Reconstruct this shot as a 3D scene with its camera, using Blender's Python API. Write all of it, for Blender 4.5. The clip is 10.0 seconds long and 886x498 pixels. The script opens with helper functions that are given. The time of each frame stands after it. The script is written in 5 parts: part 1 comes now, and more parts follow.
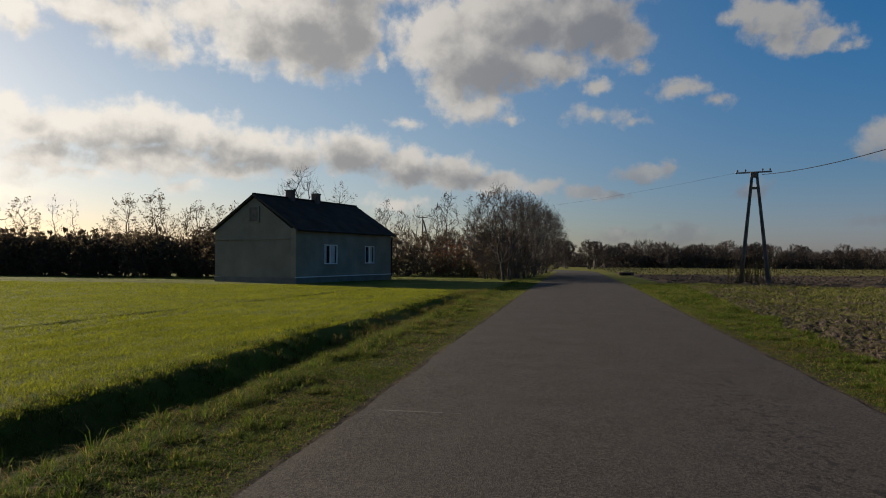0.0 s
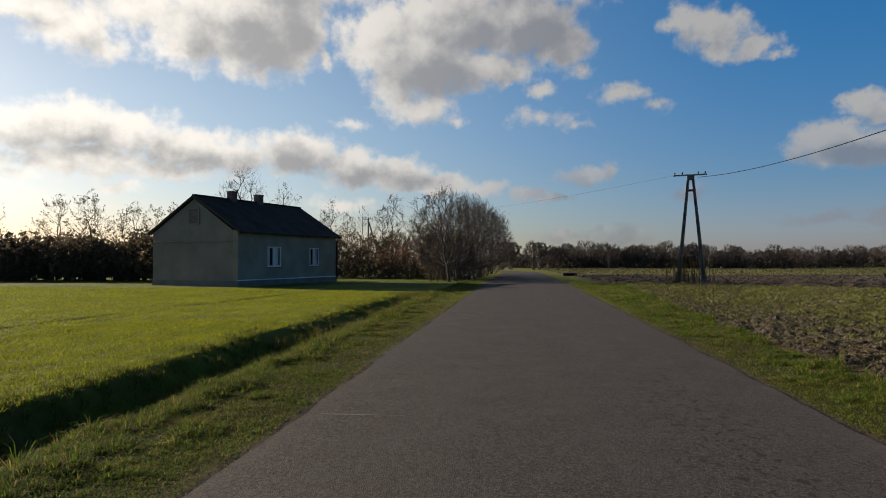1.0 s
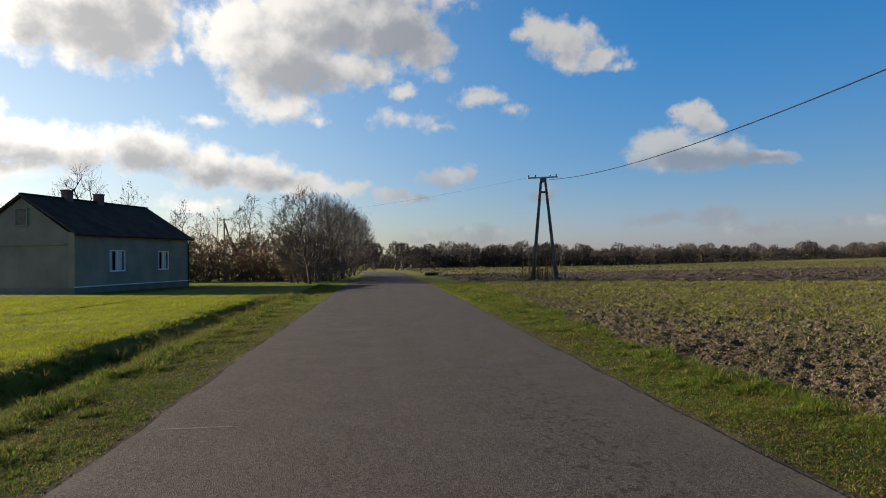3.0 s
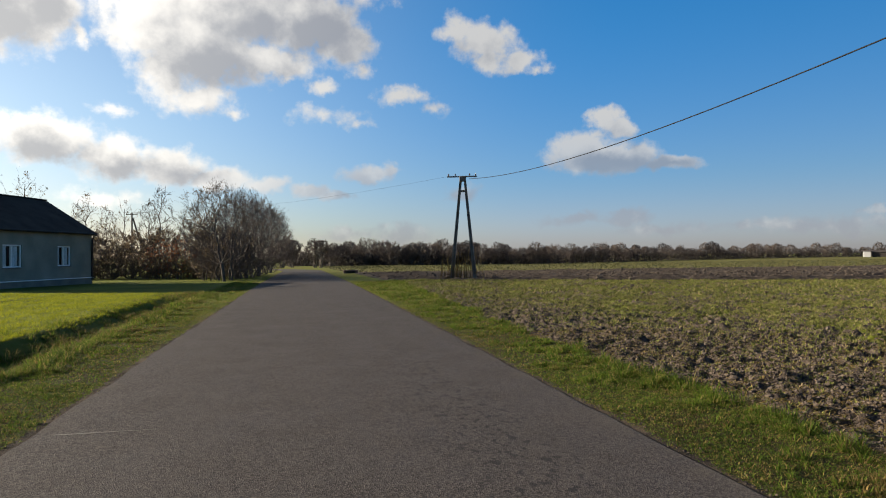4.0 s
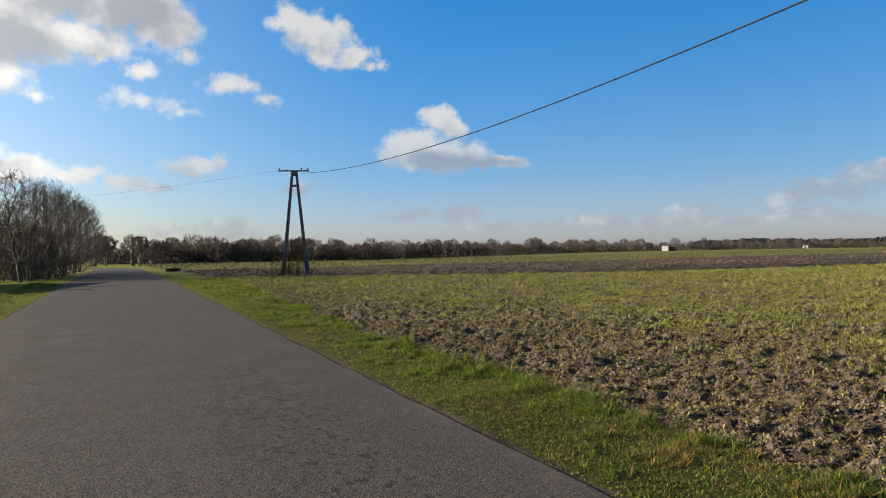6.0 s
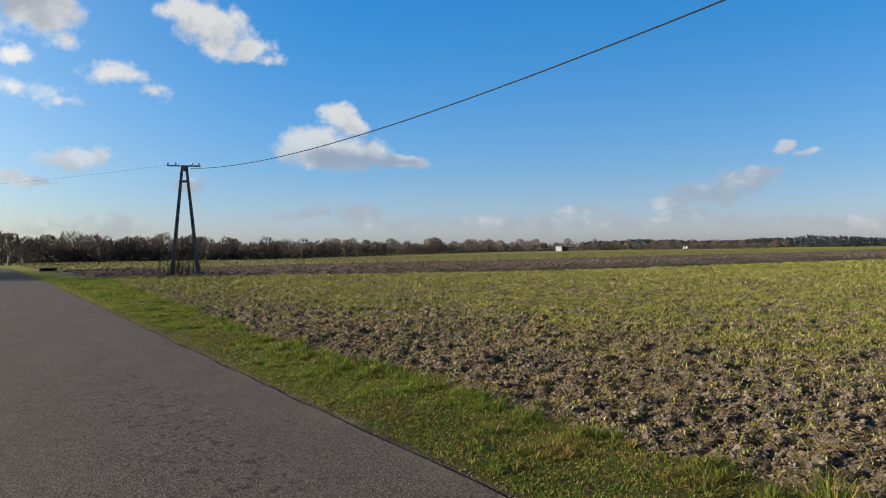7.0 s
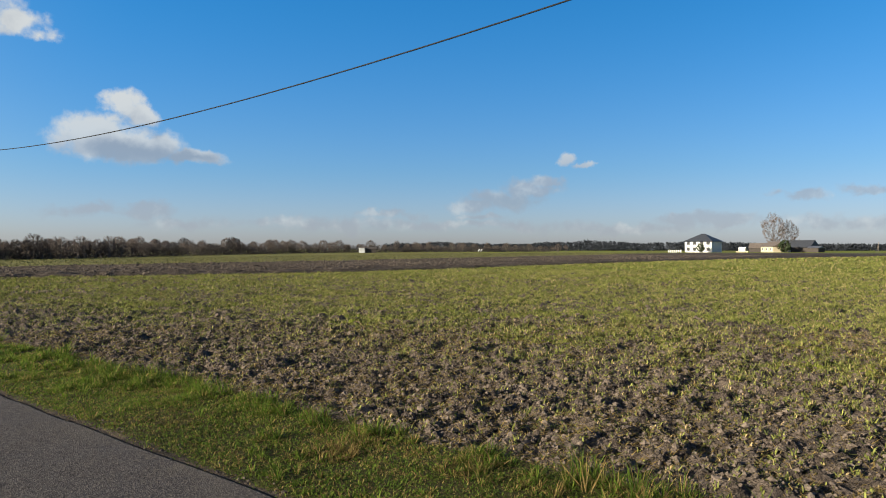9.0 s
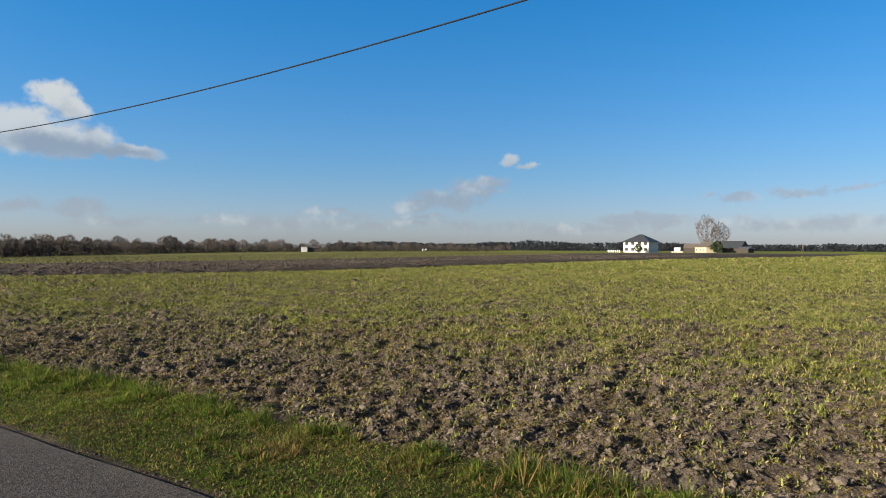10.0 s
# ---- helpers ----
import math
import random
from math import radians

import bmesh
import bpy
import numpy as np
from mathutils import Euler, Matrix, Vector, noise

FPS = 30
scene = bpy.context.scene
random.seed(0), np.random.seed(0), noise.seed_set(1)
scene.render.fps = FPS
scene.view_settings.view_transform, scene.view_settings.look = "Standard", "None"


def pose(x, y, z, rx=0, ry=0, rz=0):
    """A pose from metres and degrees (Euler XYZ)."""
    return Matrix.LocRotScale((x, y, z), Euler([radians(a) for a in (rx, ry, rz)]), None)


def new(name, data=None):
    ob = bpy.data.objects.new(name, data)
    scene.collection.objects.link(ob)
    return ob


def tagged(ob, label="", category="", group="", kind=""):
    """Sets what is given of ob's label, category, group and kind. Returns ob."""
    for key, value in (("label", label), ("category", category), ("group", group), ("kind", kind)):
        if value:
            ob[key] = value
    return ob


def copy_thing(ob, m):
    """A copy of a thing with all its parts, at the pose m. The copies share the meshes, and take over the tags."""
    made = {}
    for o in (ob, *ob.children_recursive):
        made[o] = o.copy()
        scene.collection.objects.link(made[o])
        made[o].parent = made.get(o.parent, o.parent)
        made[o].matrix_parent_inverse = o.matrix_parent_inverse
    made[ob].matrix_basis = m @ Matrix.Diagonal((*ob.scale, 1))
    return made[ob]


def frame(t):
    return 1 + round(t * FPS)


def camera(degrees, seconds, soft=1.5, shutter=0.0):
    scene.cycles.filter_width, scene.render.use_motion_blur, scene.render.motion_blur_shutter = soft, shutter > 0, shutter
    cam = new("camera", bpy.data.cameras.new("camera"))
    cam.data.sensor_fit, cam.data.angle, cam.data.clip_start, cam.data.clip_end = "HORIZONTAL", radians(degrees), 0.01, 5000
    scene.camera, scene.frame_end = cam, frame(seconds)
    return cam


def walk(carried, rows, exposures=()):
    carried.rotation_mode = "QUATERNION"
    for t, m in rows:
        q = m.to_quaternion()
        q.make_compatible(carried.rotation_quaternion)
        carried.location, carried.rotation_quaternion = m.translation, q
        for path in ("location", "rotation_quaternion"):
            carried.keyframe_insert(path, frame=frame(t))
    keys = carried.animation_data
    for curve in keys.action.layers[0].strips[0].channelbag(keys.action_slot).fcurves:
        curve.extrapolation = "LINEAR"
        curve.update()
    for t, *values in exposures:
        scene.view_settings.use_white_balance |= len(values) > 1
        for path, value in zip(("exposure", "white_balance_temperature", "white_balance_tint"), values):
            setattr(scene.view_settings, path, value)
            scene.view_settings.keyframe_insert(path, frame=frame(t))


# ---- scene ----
cam = camera(66.5, 10.0, soft=1.0)
# seconds, x, y, z, heading to the right of the road, tilt up, roll
PATH = [
    (0, 0.013, -0.028, 1.513, -10.95, 0.73, 0.27),
    (0.5, 0.036, -0.041, 1.510, -9.16, 0.65, 0.03),
    (1, 0.048, -0.026, 1.514, -6.40, 0.87, -0.07),
    (1.5, 0.078, -0.004, 1.522, -3.65, 1.08, -0.23),
    (2, 0.101, 0.024, 1.520, -0.49, 1.04, -0.38),
    (2.5, 0.132, 0.050, 1.516, 2.24, 0.95, -0.74),
    (4, 0.200, 0.092, 1.505, 11.89, 0.60, -0.45),
    (4.5, 0.245, 0.119, 1.499, 15.62, 0.48, -0.36),
    (5, 0.272, 0.130, 1.500, 19.35, 0.38, -0.66),
    (5.5, 0.312, 0.139, 1.496, 22.33, 0.21, -0.77),
    (7, 0.417, 0.112, 1.492, 34.24, -0.03, -0.55),
    (7.5, 0.458, 0.118, 1.481, 38.69, -0.15, -0.23),
    (8, 0.481, 0.115, 1.473, 42.71, -0.14, 0.05),
    (8.5, 0.503, 0.083, 1.474, 46.44, -0.02, 0.13),
    (9, 0.529, 0.048, 1.475, 50.79, 0.02, -0.03),
    (9.5, 0.515, 0.011, 1.481, 54.27, 0.06, 0.13),
    (10, 0.481, -0.004, 1.477, 55.53, -0.02, 0.16),
]
# seconds, stops, kelvin, tint
EXPOSURES = [(0, 0.52, 7100, 10), (0.5, 0.68, 7100, 10), (1, 0.84, 7050, 10), (1.5, 0.92, 7050, 10), (2.5, 1.16, 7000, 10), (4.5, 1.48, 7000, 9), (5.5, 1.60, 7000, 9), (7.5, 1.62, 6800, 7), (10, 1.52, 6700, 5)]
walk(cam, [(t, pose(x, y, z, 0, 0, -h) @ pose(0, 0, 0, 90 + up) @ pose(0, 0, 0, 0, 0, roll)) for t, x, y, z, h, up, roll in PATH], EXPOSURES)

# ---- light ----
SUN_AZ, SUN_EL = -68.0, 17.5

# clouds: bearing, elevation, half width, half height (degrees), thickness
CLOUD_HIGH = [
    (-43.7, 17.0, 1.7, 1.27, 0.90),
    (-38.3, 17.8, 3.8, 1.10, 1.00),
    (-35.2, 16.9, 3.1, 1.78, 1.00),
    (-33.5, 15.7, 1.4, 0.93, 0.80),
    (-30.2, 18.8, 3.0, 1.61, 1.00),
    (-26.7, 17.7, 3.8, 2.46, 1.10),
    (-21.7, 17.1, 4.4, 2.37, 1.20),
    (-18.9, 18.6, 2.8, 2.97, 1.20),
    (-23.6, 19.7, 5.1, 1.69, 1.20),
    (-16.4, 16.4, 0.6, 0.93, 0.70),
    (-19.9, 22.4, 8.5, 2.12, 1.20),
    (-37.2, 20.4, 6.4, 1.69, 1.00),
]
CLOUD_MID = [
    (-11.2, 18.0, 3.6, 2.80, 1.10),
    (-7.8, 16.1, 4.4, 2.37, 1.20),
    (-5.5, 19.3, 5.1, 2.54, 1.20),
    (0.2, 19.1, 4.0, 2.46, 1.20),
    (3.6, 17.4, 2.3, 1.91, 1.00),
    (-8.2, 12.6, 2.5, 1.19, 0.90),
    (-10.2, 14.9, 2.3, 2.54, 1.00),
    (-2.6, 15.7, 3.6, 1.36, 0.90),
    (5.2, 15.6, 0.9, 0.59, 0.60),
    (-0.8, 22.4, 8.5, 1.91, 1.20),
    (-5.2, 11.6, 0.8, 0.38, 0.45),
    (-14.1, 11.5, 1.3, 0.34, 0.40),
]
CLOUD_BANK = [
    (-43.5, 10.3, 1.6, 1.02, 0.90),
    (-42.2, 9.3, 3.0, 1.27, 1.00),
    (-39.0, 9.5, 3.4, 1.44, 1.00),
    (-35.1, 10.0, 3.8, 1.69, 1.00),
    (-31.4, 9.8, 3.4, 1.61, 1.00),
    (-27.5, 8.8, 3.3, 1.61, 1.00),
    (-23.5, 8.5, 2.3, 1.53, 1.00),
    (-18.6, 8.8, 3.1, 1.69, 1.10),
    (-14.1, 7.8, 2.9, 1.53, 1.10),
    (-10.2, 7.1, 2.8, 1.27, 1.10),
    (-6.4, 6.4, 2.5, 0.93, 1.00),
    (-3.1, 6.0, 1.8, 0.59, 0.80),
]
CLOUD_UNDER = [
    (-41.5, 7.3, 3.0, 1.06, 0.90),
    (-34.3, 7.6, 3.8, 1.27, 1.00),
    (-39.3, 6.2, 3.0, 0.42, 0.50),
    (-28.8, 7.0, 3.8, 0.85, 0.80),
    (-31.8, 5.5, 1.7, 0.42, 0.45),
    (-15.0, 4.5, 2.5, 0.59, 0.60),
    (-43.6, 6.1, 1.7, 0.85, 0.60),
    (-42.2, 3.8, 2.5, 0.59, 0.40),
]
CLOUD_SMALL = [
    (1.7, 14.1, 0.9, 0.55, 0.70),
    (8.7, 13.5, 2.0, 0.64, 0.70),
    (11.5, 12.3, 0.8, 0.47, 0.35),
    (2.0, 11.7, 2.1, 0.64, 0.45),
    (5.0, 11.1, 1.0, 0.30, 0.30),
    (-1.0, 14.4, 0.8, 0.30, 0.40),
    (13.2, 18.4, 1.6, 0.93, 0.90),
    (15.6, 17.6, 2.4, 1.36, 1.00),
    (16.2, 16.1, 1.3, 1.02, 0.90),
    (18.3, 15.9, 1.7, 0.64, 0.80),
    (20.1, 15.4, 0.9, 0.34, 0.50),
    (5.6, 6.9, 2.0, 0.64, 0.80),
    (7.4, 7.2, 0.9, 0.59, 0.80),
    (0.8, 5.5, 1.4, 0.55, 0.90),
    (3.0, 5.2, 1.4, 0.38, 0.80),
    (8.2, 2.0, 2.4, 0.68, 0.70),
    (3.4, 1.8, 2.1, 0.55, 0.60),
    (13.6, 5.4, 1.3, 0.64, 0.50),
]
CLOUD_EAST = [
    (25.5, 11.0, 1.3, 0.86, 1.10),
    (26.9, 10.3, 0.9, 0.71, 0.90),
    (23.6, 8.5, 2.8, 1.52, 1.20),
    (26.6, 8.1, 2.8, 1.22, 1.15),
    (30.1, 7.4, 2.2, 0.56, 1.05),
    (27.3, 3.0, 1.7, 0.71, 0.90),
    (23.5, 3.1, 2.6, 0.46, 0.60),
    (29.5, 2.0, 2.8, 0.46, 0.60),
    (46.6, 2.8, 2.1, 0.30, 0.55),
    (42.9, 2.0, 5.2, 0.61, 0.55),
    (25.2, 9.7, 0.9, 0.70, 0.70),
]
CLOUD_LOW = [
    (53.2, 3.6, 2.0, 0.59, 0.90),
    (55.7, 4.1, 2.4, 0.69, 0.85),
    (58.0, 5.0, 2.2, 0.74, 0.80),
    (59.5, 5.6, 1.3, 0.47, 0.70),
    (61.2, 7.6, 0.7, 0.43, 0.90),
    (62.6, 7.0, 0.9, 0.26, 0.80),
    (45.9, 2.9, 2.2, 0.26, 0.70),
    (54.1, 2.6, 1.6, 0.26, 0.80),
    (70.0, 2.3, 1.6, 0.47, 0.90),
    (74.1, 2.2, 1.7, 0.47, 0.90),
    (63.2, 1.7, 0.7, 0.26, 0.70),
    (78.9, 4.0, 1.0, 0.38, 0.80),
    (77.1, 4.2, 0.6, 0.21, 0.60),
    (83.2, 4.4, 1.6, 0.31, 0.75),
    (87.5, 4.7, 1.6, 0.21, 0.65),
    (72.5, 2.4, 2.9, 0.47, 0.70),
    (82.8, 2.0, 5.9, 0.47, 0.65),
    (55.7, 4.3, 3.4, 0.64, 0.80),
    (52.9, 2.0, 8.5, 0.38, 0.60),
    (38.7, 2.1, 6.4, 0.42, 0.50),
    (66.0, 1.7, 6.4, 0.38, 0.60),
]
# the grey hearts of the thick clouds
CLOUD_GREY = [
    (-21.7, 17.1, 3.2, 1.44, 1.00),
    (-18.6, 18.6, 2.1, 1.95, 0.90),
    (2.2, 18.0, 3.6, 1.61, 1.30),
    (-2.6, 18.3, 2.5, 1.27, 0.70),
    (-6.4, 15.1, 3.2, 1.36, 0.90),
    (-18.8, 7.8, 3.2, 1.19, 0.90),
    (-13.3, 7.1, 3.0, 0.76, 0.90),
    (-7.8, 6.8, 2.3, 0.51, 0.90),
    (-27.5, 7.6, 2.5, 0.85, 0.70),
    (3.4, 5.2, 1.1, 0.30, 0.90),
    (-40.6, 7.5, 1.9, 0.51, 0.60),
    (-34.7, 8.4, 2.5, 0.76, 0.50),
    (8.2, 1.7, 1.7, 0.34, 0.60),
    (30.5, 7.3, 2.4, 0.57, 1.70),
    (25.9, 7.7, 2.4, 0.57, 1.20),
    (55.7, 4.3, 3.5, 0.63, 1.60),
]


class Nodes:
    """Short hand for building node trees."""

    def __init__(self, tree):
        self.tree = tree
        tree.nodes.clear()

    def add(self, kind, **values):
        n = self.tree.nodes.new(kind)
        for k, v in values.items():
            setattr(n, k, v)
        return n

    def put(self, sock, v):
        if isinstance(v, bpy.types.NodeSocket):
            self.tree.links.new(v, sock)
        else:
            sock.default_value = v

    def math(self, op, a, b=0.0, c=0.0, clamp=False):
        n = self.add("ShaderNodeMath", operation=op, use_clamp=clamp)
        for s, v in zip(n.inputs, (a, b, c)):
            self.put(s, v)
        return n.outputs[0]

    def vec(self, op, a, b=(0, 0, 0), scale=None):
        n = self.add("ShaderNodeVectorMath", operation=op)
        self.put(n.inputs[0], a)
        self.put(n.inputs[1], b)
        if scale is not None:
            self.put(n.inputs["Scale"], scale)
        return n.outputs["Value"] if op in ("LENGTH", "DOT_PRODUCT") else n.outputs[0]

    def noise(self, vector, scale, detail=4.0, rough=0.55, colour=False):
        n = self.add("ShaderNodeTexNoise")
        self.put(n.inputs["Vector"], vector)
        n.inputs["Scale"].default_value, n.inputs["Detail"].default_value, n.inputs["Roughness"].default_value = scale, detail, rough
        return n.outputs["Color" if colour else "Fac"]

    def step(self, v, lo, hi, a=0.0, b=1.0):
        n = self.add("ShaderNodeMapRange", interpolation_type="SMOOTHSTEP")
        for s, x in zip(n.inputs, (v, lo, hi, a, b)):
            self.put(s, x)
        return n.outputs[0]

    def mix(self, fac, a, b, blend="MIX"):
        n = self.add("ShaderNodeMix", data_type="RGBA", blend_type=blend)
        self.put(n.inputs[0], fac)
        self.put(n.inputs[6], a if isinstance(a, bpy.types.NodeSocket) else (*a, 1))
        self.put(n.inputs[7], b if isinstance(b, bpy.types.NodeSocket) else (*b, 1))
        return n.outputs[2]


def make_sky():
    world = bpy.data.worlds.new("sky")
    scene.world = world
    world.use_nodes = True
    g = Nodes(world.node_tree)
    sky = g.add("ShaderNodeTexSky", sky_type="NISHITA", sun_disc=False, sun_elevation=radians(SUN_EL), sun_rotation=radians(SUN_AZ % 360),
                altitude=100, air_density=1.0, dust_density=0.6, ozone_density=2.2)
    way = g.add("ShaderNodeTexCoord").outputs["Generated"]
    split = g.add("ShaderNodeSeparateXYZ")
    g.put(split.inputs[0], way)
    az = g.math("MULTIPLY", g.math("ARCTAN2", split.outputs[0], split.outputs[1]), 57.2958)
    el = g.math("MULTIPLY", g.math("ARCSINE", split.outputs[2]), 57.2958)
    join = g.add("ShaderNodeCombineXYZ")
    g.put(join.inputs[0], az)
    g.put(join.inputs[1], el)
    flat = join.outputs[0]
    wobble = g.vec("SUBTRACT", g.noise(flat, 0.34, 6, 0.62, True), (0.5, 0.5, 0.5))
    place = g.vec("ADD", flat, g.vec("MULTIPLY", wobble, (3.2, 2.2, 0)))
    puff = g.math("MULTIPLY_ADD", g.noise(flat, 0.62, 7, 0.56), 1.3, -0.65)

    def thickness(where, clouds):
        field = None
        for a, e, wide, high, thick in clouds:
            near = g.vec("LENGTH", g.vec("MULTIPLY", g.vec("SUBTRACT", where, (a, e, 0)), (1 / (1.3 * wide), 1 / (1.3 * high), 0)))
            f = g.math("MULTIPLY_ADD", near, -thick, thick)
            field = f if field is None else g.math("SMOOTH_MAX", field, f, 0.12)
        return field

    thick = thickness(place, CLOUDS)
    cover = g.step(g.math("ADD", thick, puff), -0.12, 0.52)
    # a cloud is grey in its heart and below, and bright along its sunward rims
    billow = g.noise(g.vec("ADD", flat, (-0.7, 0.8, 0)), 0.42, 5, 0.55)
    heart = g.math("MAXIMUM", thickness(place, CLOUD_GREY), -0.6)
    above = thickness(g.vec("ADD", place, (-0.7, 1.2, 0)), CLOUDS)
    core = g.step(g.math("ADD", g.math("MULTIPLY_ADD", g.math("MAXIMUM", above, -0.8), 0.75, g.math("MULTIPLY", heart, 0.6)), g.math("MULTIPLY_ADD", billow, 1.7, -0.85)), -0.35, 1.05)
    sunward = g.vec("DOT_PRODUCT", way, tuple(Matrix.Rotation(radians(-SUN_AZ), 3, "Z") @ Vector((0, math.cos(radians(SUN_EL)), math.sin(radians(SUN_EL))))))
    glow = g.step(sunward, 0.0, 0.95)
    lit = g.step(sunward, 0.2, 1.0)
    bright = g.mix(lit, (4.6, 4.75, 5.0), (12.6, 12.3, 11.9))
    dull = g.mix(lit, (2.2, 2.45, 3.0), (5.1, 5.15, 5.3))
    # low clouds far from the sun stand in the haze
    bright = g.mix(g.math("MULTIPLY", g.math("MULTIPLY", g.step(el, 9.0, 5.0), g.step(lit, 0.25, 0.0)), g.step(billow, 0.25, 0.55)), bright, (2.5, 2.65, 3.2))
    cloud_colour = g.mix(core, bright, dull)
    clear = g.mix(g.step(el, -4.0, 24.0), (0.70, 0.765, 1.07), (0.175, 0.91, 1.49))
    clear = g.mix(g.math("MULTIPLY", g.step(el, 7.0, 0.0, 0.0, 0.8), g.step(sunward, 0.45, 0.0)), clear, (0.77, 0.83, 1.36))
    clear = g.mix(g.step(el, 26.0, 60.0), clear, (0.18, 0.46, 0.95))
    clear = g.mix(g.math("MULTIPLY", glow, 0.9), clear, g.mix(g.step(el, 0.0, 14.0), (1.34, 1.22, 1.34), (1.70, 1.50, 1.38)))
    clear = g.mix(g.step(sunward, 0.1, -0.7, 0.0, 0.28), clear, (0.0, 0.0, 0.0))
    air = g.mix(1.0, sky.outputs[0], clear, "MULTIPLY")
    back = g.add("ShaderNodeBackground")
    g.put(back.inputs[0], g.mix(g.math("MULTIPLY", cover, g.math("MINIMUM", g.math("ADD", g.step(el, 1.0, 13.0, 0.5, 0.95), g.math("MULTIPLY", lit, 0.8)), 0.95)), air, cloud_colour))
    back.inputs[1].default_value = 0.050
    g.tree.links.new(back.outputs[0], g.add("ShaderNodeOutputWorld").inputs[0])


CLOUDS = CLOUD_HIGH + CLOUD_MID + CLOUD_BANK + CLOUD_UNDER + CLOUD_SMALL + CLOUD_EAST + CLOUD_LOW
make_sky()
sun_data = bpy.data.lights.new("sun", "SUN")
sun_data.energy, sun_data.angle, sun_data.color = 5.0, radians(0.6), (1.0, 0.90, 0.76)
sun = new("sun", sun_data)
sun.matrix_world = pose(0, 0, 60, 90 - SUN_EL, 0, -SUN_AZ + 180)

# ---- materials ----


def material(name, build):
    m = bpy.data.materials.new(name)
    m.use_nodes = True
    g = Nodes(m.node_tree)
    shader = build(g)
    g.tree.links.new(shader, g.add("ShaderNodeOutputMaterial").inputs[0])
    return m


def principled(g, colour, rough=0.8, metal=0.0, bump=None, strength=0.4, distance=0.02, spec=0.5):
    n = g.add("ShaderNodeBsdfPrincipled")
    g.put(n.inputs["Base Color"], colour if isinstance(colour, bpy.types.NodeSocket) else (*colour, 1))
    g.put(n.inputs["Roughness"], rough)
    n.inputs["Metallic"].default_value = metal
    n.inputs["Specular IOR Level"].default_value = spec
    if bump is not None:
        b = g.add("ShaderNodeBump")
        b.inputs["Strength"].default_value, b.inputs["Distance"].default_value = strength, distance
        g.put(b.inputs["Height"], bump)
        g.put(n.inputs["Normal"], b.outputs[0])
    return n.outputs[0]


def spot(g):
    return g.add("ShaderNodeNewGeometry").outputs["Position"]


def local(g):
    return g.add("ShaderNodeTexCoord").outputs["Object"]


def worn(name, dark, light, scale=3.0, grain=60.0, rough=0.8, metal=0.0, bump=0.3, distance=0.01, spec=0.5):
    """A surface with large stains and fine grain between two colours."""

    def build(g):
        at = local(g)
        large, fine = g.noise(at, scale, 5), g.noise(at, grain, 3)
        colour = g.mix(g.step(g.math("MULTIPLY_ADD", fine, 0.5, g.math("MULTIPLY", large, 0.7)), 0.35, 0.85), dark, light)
        return principled(g, colour, rough, metal, fine, bump, distance, spec)

    return material(name, build)


def leafy(name, dark, light, thin=0.35, rough=0.8, tip=None):
    """Blades and leaves: each its own shade, with light through them."""

    def build(g):
        geo = g.add("ShaderNodeNewGeometry")
        patch = g.math("MULTIPLY_ADD", g.noise(geo.outputs["Position"], 9.0, 2), 0.55, g.math("MULTIPLY", g.noise(geo.outputs["Position"], 0.7, 4), 0.5))
        shade = g.math("MULTIPLY_ADD", geo.outputs["Random Per Island"], 0.6, g.math("MULTIPLY_ADD", patch, 1.5, -0.6), clamp=True)
        colour = g.mix(shade, dark, light)
        if tip:
            odd = g.math("GREATER_THAN", g.math("MULTIPLY_ADD", patch, 0.5, g.math("FRACT", g.math("MULTIPLY", geo.outputs["Random Per Island"], 37.7))), 1.12)
            colour = g.mix(odd, colour, tip)
        a = principled(g, colour, rough, spec=0.12)
        t = g.add("ShaderNodeBsdfTranslucent")
        g.put(t.inputs[0], colour)
        m = g.add("ShaderNodeMixShader")
        m.inputs[0].default_value = thin
        g.tree.links.new(a, m.inputs[1])
        g.tree.links.new(t.outputs[0], m.inputs[2])
        return m.outputs[0]

    return material(name, build)


